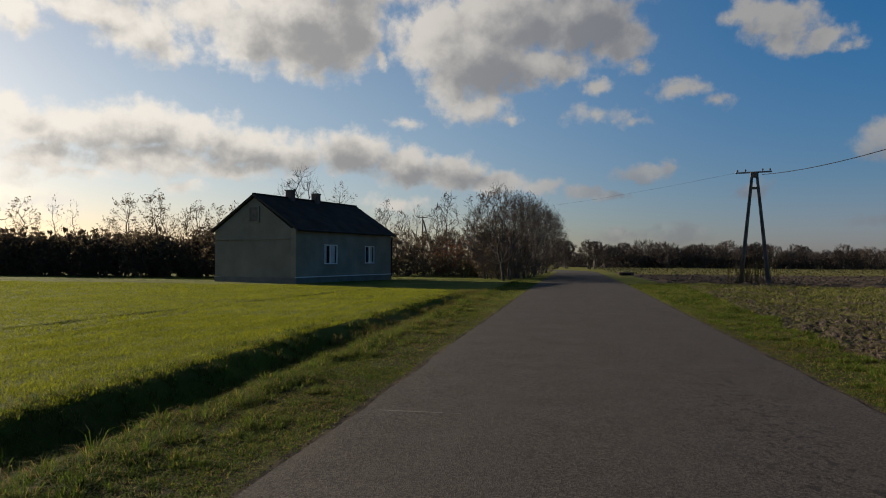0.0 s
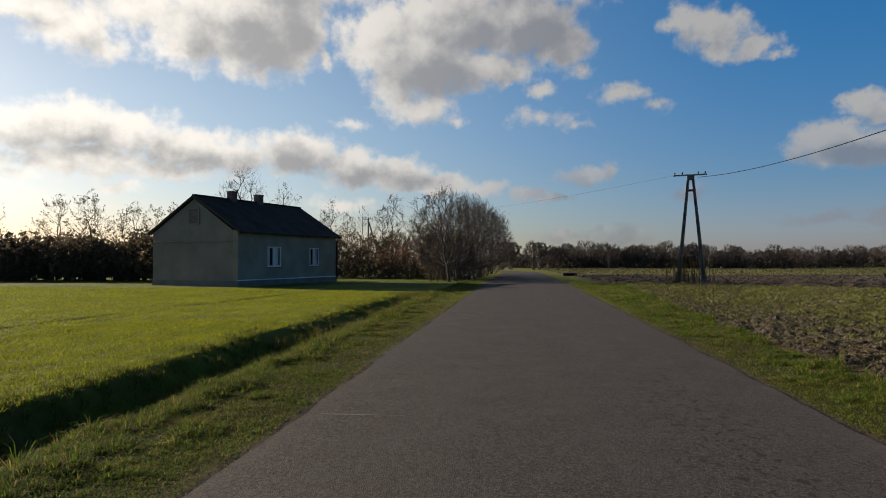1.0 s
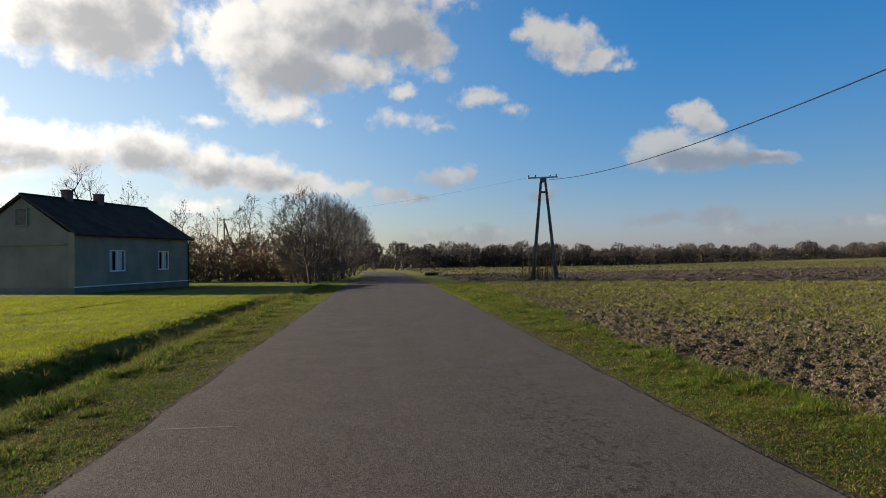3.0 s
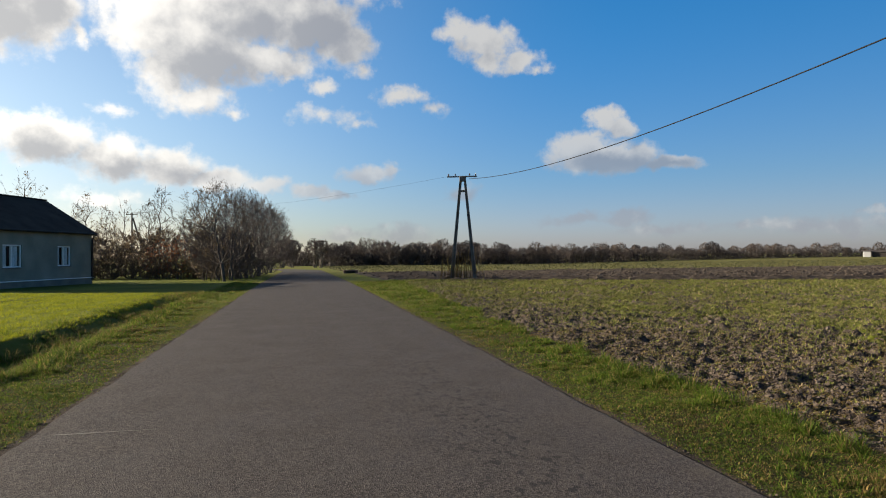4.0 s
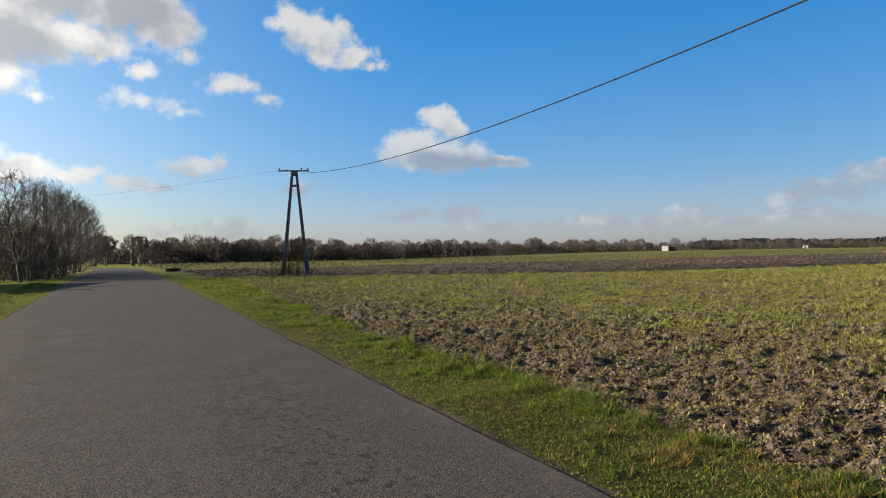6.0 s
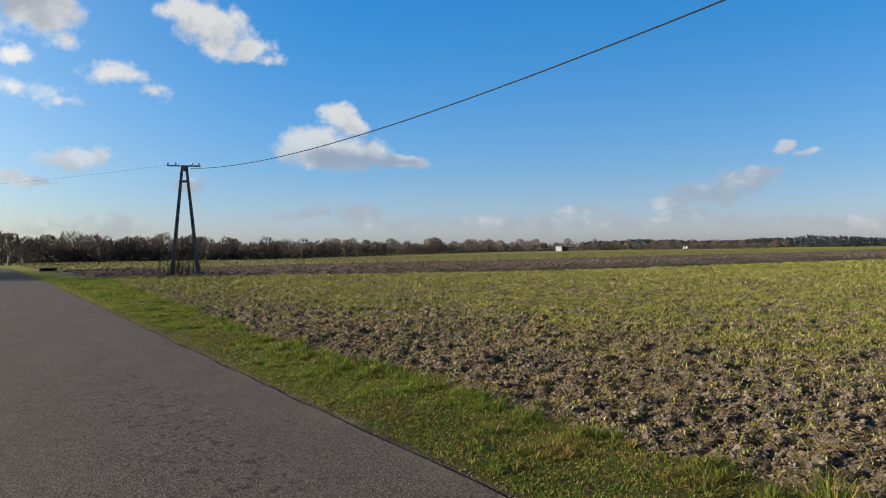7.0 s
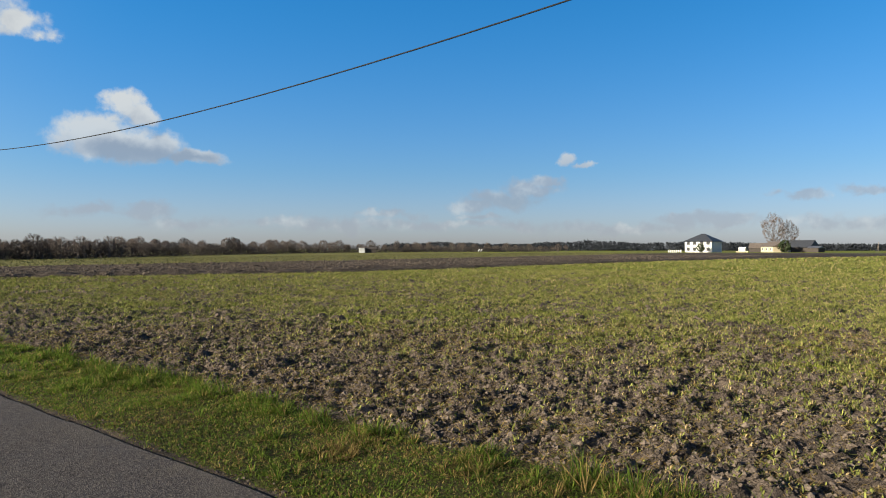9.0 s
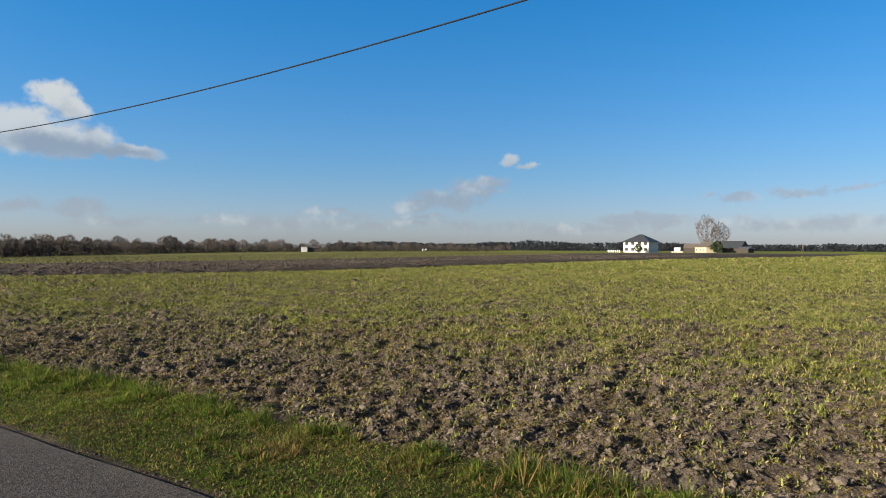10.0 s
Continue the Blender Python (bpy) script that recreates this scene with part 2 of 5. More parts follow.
def ground_build(g):
    at = spot(g)
    tint = g.add("ShaderNodeAttribute", attribute_name="cover")
    parts = g.add("ShaderNodeSeparateColor")
    g.put(parts.inputs[0], tint.outputs["Color"])
    green, dry, plough = parts.outputs[0], parts.outputs[1], parts.outputs[2]
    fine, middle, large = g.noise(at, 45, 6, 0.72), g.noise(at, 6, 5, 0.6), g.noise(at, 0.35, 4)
    # soil tone; its dark end also paints shade into the noise hollows
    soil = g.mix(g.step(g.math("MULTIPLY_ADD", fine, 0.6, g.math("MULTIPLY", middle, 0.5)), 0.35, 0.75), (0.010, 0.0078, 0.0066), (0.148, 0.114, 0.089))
    turned = g.mix(g.step(g.math("MULTIPLY_ADD", g.noise(at, 2.2, 6, 0.7), 0.8, g.math("MULTIPLY", large, 0.3)), 0.35, 0.8), (0.018, 0.0145, 0.011), (0.105, 0.079, 0.057))
    soil = g.mix(plough, soil, turned)
    grass = g.mix(g.step(g.math("MULTIPLY_ADD", fine, 0.5, g.math("MULTIPLY", large, 0.6)), 0.3, 0.8), (0.050, 0.062, 0.008), (0.15, 0.165, 0.020))
    straw = g.mix(fine, (0.10, 0.075, 0.022), (0.19, 0.14, 0.05))
    grass = g.mix(g.math("MULTIPLY", dry, g.step(middle, 0.35, 0.65)), grass, straw)
    edge = g.step(g.math("ADD", green, g.math("MULTIPLY_ADD", middle, 0.9, g.math("MULTIPLY_ADD", fine, 0.6, -0.75))), 0.4, 0.62)
    litter = g.mix(fine, (0.016, 0.016, 0.006), (0.060, 0.052, 0.016))
    grass = g.mix(tint.outputs["Alpha"], grass, litter)
    colour = g.mix(edge, soil, grass)
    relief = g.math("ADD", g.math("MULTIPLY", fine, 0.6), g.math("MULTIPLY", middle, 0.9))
    return principled(g, colour, 0.95, 0, relief, 1.0, 0.06, 0.1)


def asphalt_build(g):
    at = spot(g)
    stone = g.add("ShaderNodeTexVoronoi")
    g.put(stone.inputs["Vector"], at)
    stone.inputs["Scale"].default_value = 80
    grain = g.noise(at, 140, 2)
    smear = g.noise(g.vec("MULTIPLY", at, (1.6, 0.12, 1)), 1.0, 5)
    patches = g.noise(at, 1.3, 6, 0.65)
    split = g.add("ShaderNodeSeparateXYZ")
    g.put(split.inputs[0], at)
    base = g.mix(g.step(g.math("MULTIPLY_ADD", stone.outputs["Color"], 0.5, g.math("MULTIPLY", grain, 0.5)), 0.25, 0.8), (0.012, 0.0099, 0.0086), (0.090, 0.0755, 0.0655))
    base = g.mix(g.step(smear, 0.35, 0.7, 0.0, 0.35), base, (0.053, 0.0455, 0.040))
    # damp blots in a trail along the lane
    trail = g.math("MULTIPLY", g.step(g.math("ABSOLUTE", g.math("SUBTRACT", split.outputs[0], 1.75)), 0.75, 0.2), g.step(split.outputs[1], 13.0, 6.0))
    blots = g.step(g.noise(g.vec("MULTIPLY", at, (13.0, 8.0, 1)), 1.0, 3, 0.5), 0.56, 0.62)
    base = g.mix(g.math("MULTIPLY", g.math("MULTIPLY", blots, trail), 0.85), base, (0.014, 0.0125, 0.012))
    # soil dragged on to the edges
    rim = g.step(g.math("ABSOLUTE", g.math("SUBTRACT", split.outputs[0], 0.46)), 2.2, 2.62)
    base = g.mix(g.math("MULTIPLY", rim, g.step(patches, 0.45, 0.65, 0, 0.7)), base, (0.075, 0.064, 0.050))
    return principled(g, base, g.step(patches, 0.2, 0.8, 0.75, 0.95), 0, g.math("MULTIPLY_ADD", stone.outputs["Distance"], 0.6, grain), 0.9, 0.008, 0.16)


def bark(name, dark, light):
    return worn(name, dark, light, 4.0, 30.0, 0.9, 0, 0.5, 0.02, 0.2)


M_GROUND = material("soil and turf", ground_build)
M_ASPHALT = material("asphalt", asphalt_build)
M_GRASS = leafy("verge grass", (0.014, 0.030, 0.005), (0.142, 0.202, 0.024), 0.48, tip=(0.24, 0.19, 0.06))
M_DRY = leafy("withered grass", (0.070, 0.052, 0.018), (0.25, 0.172, 0.058), 0.35)
M_CROP = leafy("winter crop", (0.085, 0.105, 0.008), (0.265, 0.275, 0.024), 0.55)
M_SEED = leafy("crop seedlings", (0.018, 0.026, 0.007), (0.212, 0.218, 0.053), 0.12, tip=(0.27, 0.20, 0.10))
M_MEADOW = leafy("dull meadow grass", (0.030, 0.034, 0.012), (0.10, 0.098, 0.040), 0.2)
M_LIME = worn("pale limewash", (0.34, 0.34, 0.33), (0.47, 0.47, 0.45), 1.0, 40.0, 0.8, 0, 0.1)
M_CLOD = worn("clods of soil", (0.012, 0.0095, 0.008), (0.150, 0.116, 0.090), 9.0, 70.0, 0.95, 0, 0.6, 0.01, 0.15)
M_TURNED = worn("turned soil", (0.018, 0.015, 0.012), (0.11, 0.085, 0.066), 3.0, 40.0, 0.95, 0, 0.6, 0.02, 0.2)
M_BARK = bark("grey bark", (0.034, 0.028, 0.024), (0.125, 0.104, 0.088))
M_TWIG = bark("brown twigs", (0.042, 0.032, 0.027), (0.14, 0.108, 0.09))
M_LEAF = leafy("withered leaves", (0.060, 0.048, 0.032), (0.19, 0.145, 0.095), 0.5)
M_RUST = leafy("russet leaves", (0.10, 0.035, 0.015), (0.26, 0.11, 0.05), 0.3)
M_CONCRETE = worn("weathered concrete", (0.055, 0.049, 0.043), (0.17, 0.153, 0.134), 2.0, 50.0, 0.85, 0, 0.4)
M_IRON = worn("galvanised iron", (0.10, 0.10, 0.10), (0.26, 0.26, 0.26), 5.0, 80.0, 0.5, 0.8, 0.2)
M_WIRE = worn("black cable", (0.012, 0.012, 0.013), (0.02, 0.02, 0.021), 5.0, 50.0, 0.95, 0, 0.0, 0.01, 0.05)
M_PORCELAIN = worn("brown glazed insulator", (0.05, 0.025, 0.015), (0.10, 0.05, 0.03), 5.0, 50.0, 0.2)
M_PLASTER = worn("grey-green render", (0.165, 0.146, 0.108), (0.285, 0.254, 0.192), 0.8, 40.0, 0.9)
M_GABLE = worn("grey cement render", (0.140, 0.126, 0.100), (0.245, 0.222, 0.178), 0.7, 40.0, 0.9)
M_PLINTH = worn("cement plinth", (0.10, 0.096, 0.08), (0.19, 0.18, 0.15), 1.0, 40.0, 0.9)
M_ROOF = worn("dark roofing felt", (0.030, 0.022, 0.017), (0.066, 0.051, 0.040), 1.2, 25.0, 0.95, 0, 0.3, 0.01, 0.08)
M_BRICK = worn("sooty brick", (0.07, 0.045, 0.038), (0.17, 0.11, 0.09), 2.0, 30.0, 0.9)
M_WHITE = worn("white paint", (0.66, 0.66, 0.64), (0.82, 0.82, 0.80), 1.0, 40.0, 0.55, 0, 0.1)
M_CREAM = worn("cream paint", (0.27, 0.225, 0.15), (0.40, 0.34, 0.24), 1.0, 40.0, 0.7, 0, 0.1)
M_WOOD = worn("weathered boards", (0.07, 0.055, 0.045), (0.18, 0.15, 0.125), 3.0, 40.0, 0.85)
M_BARN = worn("tarred barn boards", (0.014, 0.011, 0.009), (0.045, 0.035, 0.028), 2.0, 20.0, 0.9)
M_SLATE = worn("dark grey roof tiles", (0.012, 0.013, 0.016), (0.034, 0.037, 0.043), 2.0, 20.0, 0.6)
M_OLD_ROOF = worn("brown sheet roof", (0.045, 0.034, 0.028), (0.10, 0.08, 0.066), 1.0, 20.0, 0.8)
M_CURTAIN = worn("net curtain", (0.50, 0.50, 0.50), (0.72, 0.72, 0.72), 3.0, 60.0, 0.9)
M_DARK = worn("dark room", (0.02, 0.02, 0.02), (0.04, 0.04, 0.04), 2.0, 20.0, 0.9)
# dark woods with the blue-grey of distance haze put into their colour
M_WOODS = leafy("haze-tinted woodland", (0.009, 0.011, 0.014), (0.022, 0.025, 0.030), 0.02)
M_BRUSH = leafy("brown brushwood", (0.026, 0.022, 0.020), (0.072, 0.062, 0.055), 0.15)
M_EVERGREEN = leafy("dark evergreen needles", (0.015, 0.025, 0.012), (0.05, 0.065, 0.03), 0.1)


def glass_build(g):
    n = g.add("ShaderNodeBsdfPrincipled")
    n.inputs["Base Color"].default_value = (0.9, 0.95, 0.95, 1)
    n.inputs["Roughness"].default_value = 0.02
    n.inputs["Transmission Weight"].default_value = 1.0
    n.inputs["IOR"].default_value = 1.2
    return n.outputs[0]


M_GLASS = material("window glass", glass_build)

# ---- mesh helpers ----


def raw(name, verts, faces, mat, smooth=False):
    """A mesh from arrays; faces: an array of rows of equal length, or a list of such arrays."""
    verts = np.asarray(verts, np.float32).reshape(-1, 3)
    groups = [np.asarray(f, np.int32) for f in (faces if isinstance(faces, list) else [faces]) if len(f)]
    me = bpy.data.meshes.new(name)
    me.vertices.add(len(verts))
    me.vertices.foreach_set("co", verts.ravel())
    loops = np.concatenate([f.ravel() for f in groups])
    sizes = np.concatenate([np.full(len(f), f.shape[1], np.int32) for f in groups])
    me.loops.add(len(loops))
    me.loops.foreach_set("vertex_index", loops)
    me.polygons.add(len(sizes))
    me.polygons.foreach_set("loop_start", np.concatenate([[0], np.cumsum(sizes)[:-1]]).astype(np.int32))
    me.polygons.foreach_set("use_smooth", np.full(len(sizes), smooth))
    me.update(calc_edges=True)
    me.materials.append(mat)
    return me


def part(name, bm, mat, parent=None, label=""):
    """One mesh object from a bmesh (or a ready mesh), under parent."""
    if isinstance(bm, bpy.types.Mesh):
        me = bm
    else:
        me = bpy.data.meshes.new(name)
        bmesh.ops.recalc_face_normals(bm, faces=bm.faces)
        bm.to_mesh(me)
        bm.free()
        me.materials.append(mat)
    ob = new(name, me)
    if parent is not None:
        ob.parent = parent
    return tagged(ob, label)


def box(cx, cy, cz, sx, sy, sz, bevel=0.0, bm=None, turn=None):
    bm = bm or bmesh.new()
    m = Matrix.Translation((cx, cy, cz)) @ (turn or Matrix.Identity(4)) @ Matrix.Diagonal((sx, sy, sz, 1))
    made = bmesh.ops.create_cube(bm, size=1, matrix=m)
    if bevel:
        edges = {e for v in made["verts"] for e in v.link_edges}
        bmesh.ops.bevel(bm, geom=list(edges), offset=bevel, segments=1, affect="EDGES")
    return bm


def prism(outline, depth, bm=None):
    """An outline of (x, z) points, drawn out along y from 0 to depth."""
    bm = bm or bmesh.new()
    a = [bm.verts.new((x, 0, z)) for x, z in outline]
    b = [bm.verts.new((x, depth, z)) for x, z in outline]
    bm.faces.new(a)
    bm.faces.new(b[::-1])
    for i in range(len(a)):
        j = (i + 1) % len(a)
        bm.faces.new((a[j], a[i], b[i], b[j]))
    return bm


def tubes(lines, sides):
    """Tapered tubes along lines of (points, radii): vertices and quads."""
    verts, quads, base = [], [], 0
    for pts, rad in lines:
        pts = np.asarray(pts, float)
        n = len(pts)
        way = np.gradient(pts, axis=0)
        way /= np.linalg.norm(way, axis=1)[:, None] + 1e-9
        ref = np.array([0.31, 0.17, 0.93]) if abs(way[0][2]) < 0.8 else np.array([0.95, 0.2, 0.1])
        u = np.cross(way, ref)
        u /= np.linalg.norm(u, axis=1)[:, None] + 1e-9
        v = np.cross(way, u)
        ang = np.arange(sides) * 2 * np.pi / sides
        ring = pts[:, None, :] + np.asarray(rad)[:, None, None] * (np.cos(ang)[None, :, None] * u[:, None, :] + np.sin(ang)[None, :, None] * v[:, None, :])
        verts.append(ring.reshape(-1, 3))
        i, k = np.meshgrid(np.arange(n - 1), np.arange(sides), indexing="ij")
        k2 = (k + 1) % sides
        quads.append((base + np.stack([i * sides + k, i * sides + k2, (i + 1) * sides + k2, (i + 1) * sides + k], -1)).reshape(-1, 4))
        base += n * sides
    return np.concatenate(verts), np.concatenate(quads)


def blades(xyz, height, width, lean, rng, bend=True, ways=None):
    """Grass blades standing at xyz: each a bent ribbon of three triangles, or one triangle."""
    n = len(xyz)
    a, b = rng.uniform(0, 2 * np.pi, n), rng.uniform(0, 2 * np.pi, n)
    if ways is not None:
        b, a = ways, ways + np.pi / 2 + rng.normal(0, 0.5, n)
    side = np.stack([np.cos(a), np.sin(a), np.zeros(n)], -1) * (width / 2)[:, None]
    fall = np.stack([np.cos(b), np.sin(b), np.zeros(n)], -1) * (lean * height)[:, None]
    up = np.stack([np.zeros(n), np.zeros(n), height], -1)
    if not bend:
        v = np.stack([xyz - side, xyz + side, xyz + fall + up], 1)
        return v.reshape(-1, 3), [np.arange(3 * n).reshape(-1, 3)]
    mid = xyz + 0.35 * fall + 0.6 * up
    v = np.stack([xyz - side, xyz + side, mid - 0.7 * side, mid + 0.7 * side, xyz + fall + up * (1 - 0.3 * lean[:, None])], 1)
    i = 5 * np.arange(n)[:, None]
    return v.reshape(-1, 3), [i + np.array([[0, 1, 3, 2]]), i + np.array([[2, 3, 4]])]


TABLES = {}


def fuzz(x, y, scale, seed):
    """Smooth value noise in 0..1 for arrays, three octaves."""
    if seed not in TABLES:
        TABLES[seed] = np.random.default_rng(seed).random((256, 256))
    table = TABLES[seed]
    total, weight = 0.0, 0.0
    for k in range(3):
        s, w = scale * 2.03 ** k, 0.5 ** k
        px, py = x * s + 17.3 * k, y * s + 5.1 * k
        ix, iy = np.floor(px).astype(int), np.floor(py).astype(int)
        fx, fy = px - ix, py - iy
        fx, fy = fx * fx * (3 - 2 * fx), fy * fy * (3 - 2 * fy)
        c = lambda i, j: table[i % 256, j % 256]
        total = total + w * ((c(ix, iy) * (1 - fx) + c(ix + 1, iy) * fx) * (1 - fy) + (c(ix, iy + 1) * (1 - fx) + c(ix + 1, iy + 1) * fx) * fy)
        weight += w
    return total / weight


def ramp(v, lo, hi):
    k = np.clip((v - lo) / (hi - lo), 0, 1)
    return k * k * (3 - 2 * k)


# ---- ground ----
ROAD_LEFT, ROAD_RIGHT = -2.09, 3.01
FIELD_EDGE = 4.48


def lie(x, y):
    """The broad lie of the land: level here, falling slightly ahead."""
    return -np.clip(0.006 * (y - 40), 0, 1.2) * (1 - ramp(x, 40, 220))


def road_shift(y):
    return -0.010 * np.clip(y - 92, 0, None) ** 2


def field_edge(y):
    return FIELD_EDGE + 0.055 * np.clip(y - 12, 0, 30) + 0.35 * (fuzz(y * 0 + 3.0, y, 0.6, 5) - 0.5)


def plough_near(x):
    return 43.5 - 10.8 * ramp(x, 2, 34) - 20.0 * ramp(x, 75, 210)


def plough_far(x):
    return 73.0 + 0.10 * np.clip(x - 60, 0, 420)


def ditch_depth(x, y):
    middle = -4.42 + 0.2 * (fuzz(x * 0, y, 0.5, 7) - 0.5)
    across = np.abs(x - middle) + 0.32 * (fuzz(x, y, 1.3, 9) - 0.5)
    deep = 0.42 * (0.7 + 0.6 * fuzz(x * 0 + 2, y, 0.45, 8)) * (1 - 0.4 * ramp(y, 9, 20))
    return deep * (1 - ramp(across, 0.12, 0.88)) * (1 - ramp(y, 26.0, 28.5))


def tramlines(x, y):
    """How far a place in the left field lies from the wheel marks: one along the field, one round its head."""
    return np.minimum(np.abs(x + 12.7 - 0.095 * y), np.abs(y - 28.8 + 0.0267 * (x + 26) ** 2) * 0.9 + 0.12)


def height(x, y):
    x, y = np.broadcast_arrays(np.asarray(x, float), np.asarray(y, float))
    z = lie(x, y)
    off = x - road_shift(y)
    under = ramp(off, ROAD_LEFT + 0.06, ROAD_LEFT + 0.3) * (1 - ramp(off, ROAD_RIGHT - 0.3, ROAD_RIGHT - 0.06))
    z = z - 0.07 * under - 0.016
    left = ramp(-x, 2.2, 2.8) * (1 - ramp(-x, 60, 90))
    z = z + left * 0.05 * (fuzz(x, y, 0.9, 11) - 0.3) - ditch_depth(x, y)
    tramline = tramlines(x, y)
    z = z - 0.06 * (1 - ramp(tramline, 0.06, 0.2)) * ramp(34 - y, 0, 2)
    right = ramp(off, ROAD_RIGHT + 0.05, ROAD_RIGHT + 0.5)
    z = z + right * 0.04 * (fuzz(x, y, 1.6, 13) - 0.5)
    field = ramp(x, field_edge(y) - 0.1, field_edge(y) + 0.35) * (1 - ramp(x, 45, 70)) * (1 - ramp(y - plough_near(x), -1.5, 0))
    rough = fuzz(x, y, 3.2, 15) ** 1.5 * 0.07 + np.abs(fuzz(x, y, 6.5, 16) - 0.5) * 0.22
    ridge = (1 - np.abs(2 * fuzz(x, y, 8.5, 14) - 1)) ** 3 * 0.055 + (1 - np.abs(2 * fuzz(x, y, 3.9, 12) - 1)) ** 3 * 0.06
    z = z + field * (1.35 * rough + 0.9 * ridge - 0.115)
    turned = ramp(y - plough_near(x), -0.6, 0.2) * (1 - ramp(y - plough_far(x), -1, 1)) * ramp(x, 5, 7) * (1 - ramp(x, 200, 240))
    z = z + turned * (0.10 * np.sin(y * 5.2 + 2 * fuzz(x, y, 0.3, 18)) + 0.22 * (fuzz(x, y, 1.4, 19) - 0.45))
    furrow = 1.3 * np.exp(-((y - plough_near(x)) / 0.55) ** 2) * ramp(x, 8, 14) + 1.2 * np.exp(-((y - plough_far(x)) / 0.7) ** 2) * ramp(x, 6, 12)
    z = z - 0.30 * furrow * (1 - ramp(x, 150, 250))
    return z


def seed_cover(x, y):
    """How much of the right-hand field the seedlings hide, 0..1."""
    d = x - field_edge(y) + 0.20 * np.clip(y - 10, 0, 25) + 3.4 * (fuzz(x, y, 0.33, 21) - 0.5) + 1.6 * (fuzz(x, y, 1.1, 22) - 0.5)
    return ramp(d, 0.7, 5.6) * (0.35 + 0.65 * ramp(fuzz(x, y, 1.2, 23), 0.3, 0.6))


def steps(*spans):
    out = []
    for lo, hi, by in spans:
        out += list(np.arange(lo, hi - 1e-6, by))
    return np.array(out + [spans[-1][1]])


def build_ground():
    xs = steps((-4000, -1000, 1500), (-1000, -200, 200), (-200, -60, 35), (-60, -30, 6), (-30, -14, 0.8), (-14, -9, 0.1), (-9, -6, 0.5), (-6, -3, 0.12), (-3, -1.6, 0.1), (-1.6, 2.4, 0.8), (2.4, 2.8, 0.1),
               (2.8, 4.3, 0.12), (4.3, 11, 0.045), (11, 16, 0.09), (16, 32, 0.2), (32, 60, 0.9), (60, 260, 5), (260, 500, 24), (500, 1000, 125), (1000, 4000, 1500))
    ys = steps((-4000, -1000, 1500), (-1000, -100, 300), (-100, -10, 15), (-10, -4, 0.5), (-4, 1, 0.12), (1, 11, 0.045), (11, 18, 0.09), (18, 45, 0.2), (45, 78, 0.4), (78, 140, 4), (140, 300, 20), (300, 1000, 175), (1000, 4000, 1500))
    X, Y = np.meshgrid(xs, ys)
    Z = height(X, Y)
    nx, ny = len(xs), len(ys)
    i, j = np.meshgrid(np.arange(nx - 1), np.arange(ny - 1))
    a = (j * nx + i).ravel()
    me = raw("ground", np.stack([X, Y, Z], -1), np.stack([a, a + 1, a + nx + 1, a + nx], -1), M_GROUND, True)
    x, y = X.ravel(), Y.ravel()
    off = x - road_shift(y)
    green = np.ones_like(x)
    green *= 1 - 0.95 * ramp(off, ROAD_LEFT - 0.16 + 0.2 * (fuzz(x, y, 2.0, 31) - 0.5), ROAD_LEFT) * (off < 0.5)
    green *= 1 - (1 - ramp(off, ROAD_RIGHT + 0.02, ROAD_RIGHT + 0.16 + 0.3 * (fuzz(x, y, 1.5, 32) - 0.5))) * (off > 0.5)
    field = ramp(x, field_edge(y) - 0.15, field_edge(y) + 0.25) * (y < plough_near(x))
    green = green * (1 - field) + field * np.clip(0.75 * seed_cover(x, y) - 0.20 + 0.45 * ramp(np.hypot(x, y), 22, 60), 0, 0.9)
    turned = ramp(y - plough_near(x) - 0.8 * fuzz(x, y, 0.4, 33), -0.4, 0.6) * (1 - ramp(y - plough_far(x), 0, 1)) * ramp(x, 4.5, 6.5)
    far_turned = turned * (1 - ramp(x, 230, 340))
    dull = (y > plough_far(x)) * (x > 5) * (1 - ramp(x, 200, 330))
    green = green * (1 - far_turned) * (1 - 0.42 * dull)
    dry = np.clip(0.75 * ramp(fuzz(x, y, 0.5, 34), 0.45, 0.75) * (x > -5.2) * (x < 5.5) + 0.25 * (y > plough_far(x)) + 0.45 * dull, 0, 1)
    sown = np.maximum(ramp(-x, 2.0, 2.3) * (1 - ramp(-x, 3.3, 3.7)), ramp(x, 2.9, 3.2) * (1 - ramp(x, 4.4, 5.6))) * (1 - ramp(y, 12, 30))
    tramline = tramlines(x, y)
    green = green * (1 - 0.55 * (1 - ramp(tramline, 0.05, 0.3)) * ramp(34 - y, 0, 2))
    damp = np.maximum((1 - ramp(off, ROAD_RIGHT + 0.1, ROAD_RIGHT + 0.4)) * (off > 0.5), ramp(off, ROAD_LEFT - 0.3, ROAD_LEFT - 0.1) * (off < 0.5))
    far_turned = np.maximum(far_turned, damp)
    col = me.color_attributes.new("cover", "FLOAT_COLOR", "POINT")
    col.data.foreach_set("color", np.stack([green, dry, far_turned, sown], -1).astype(np.float32).ravel())
    tagged(new("ground", me), "flat farmland with verges, a ditch and fields", "ground", kind="structure")


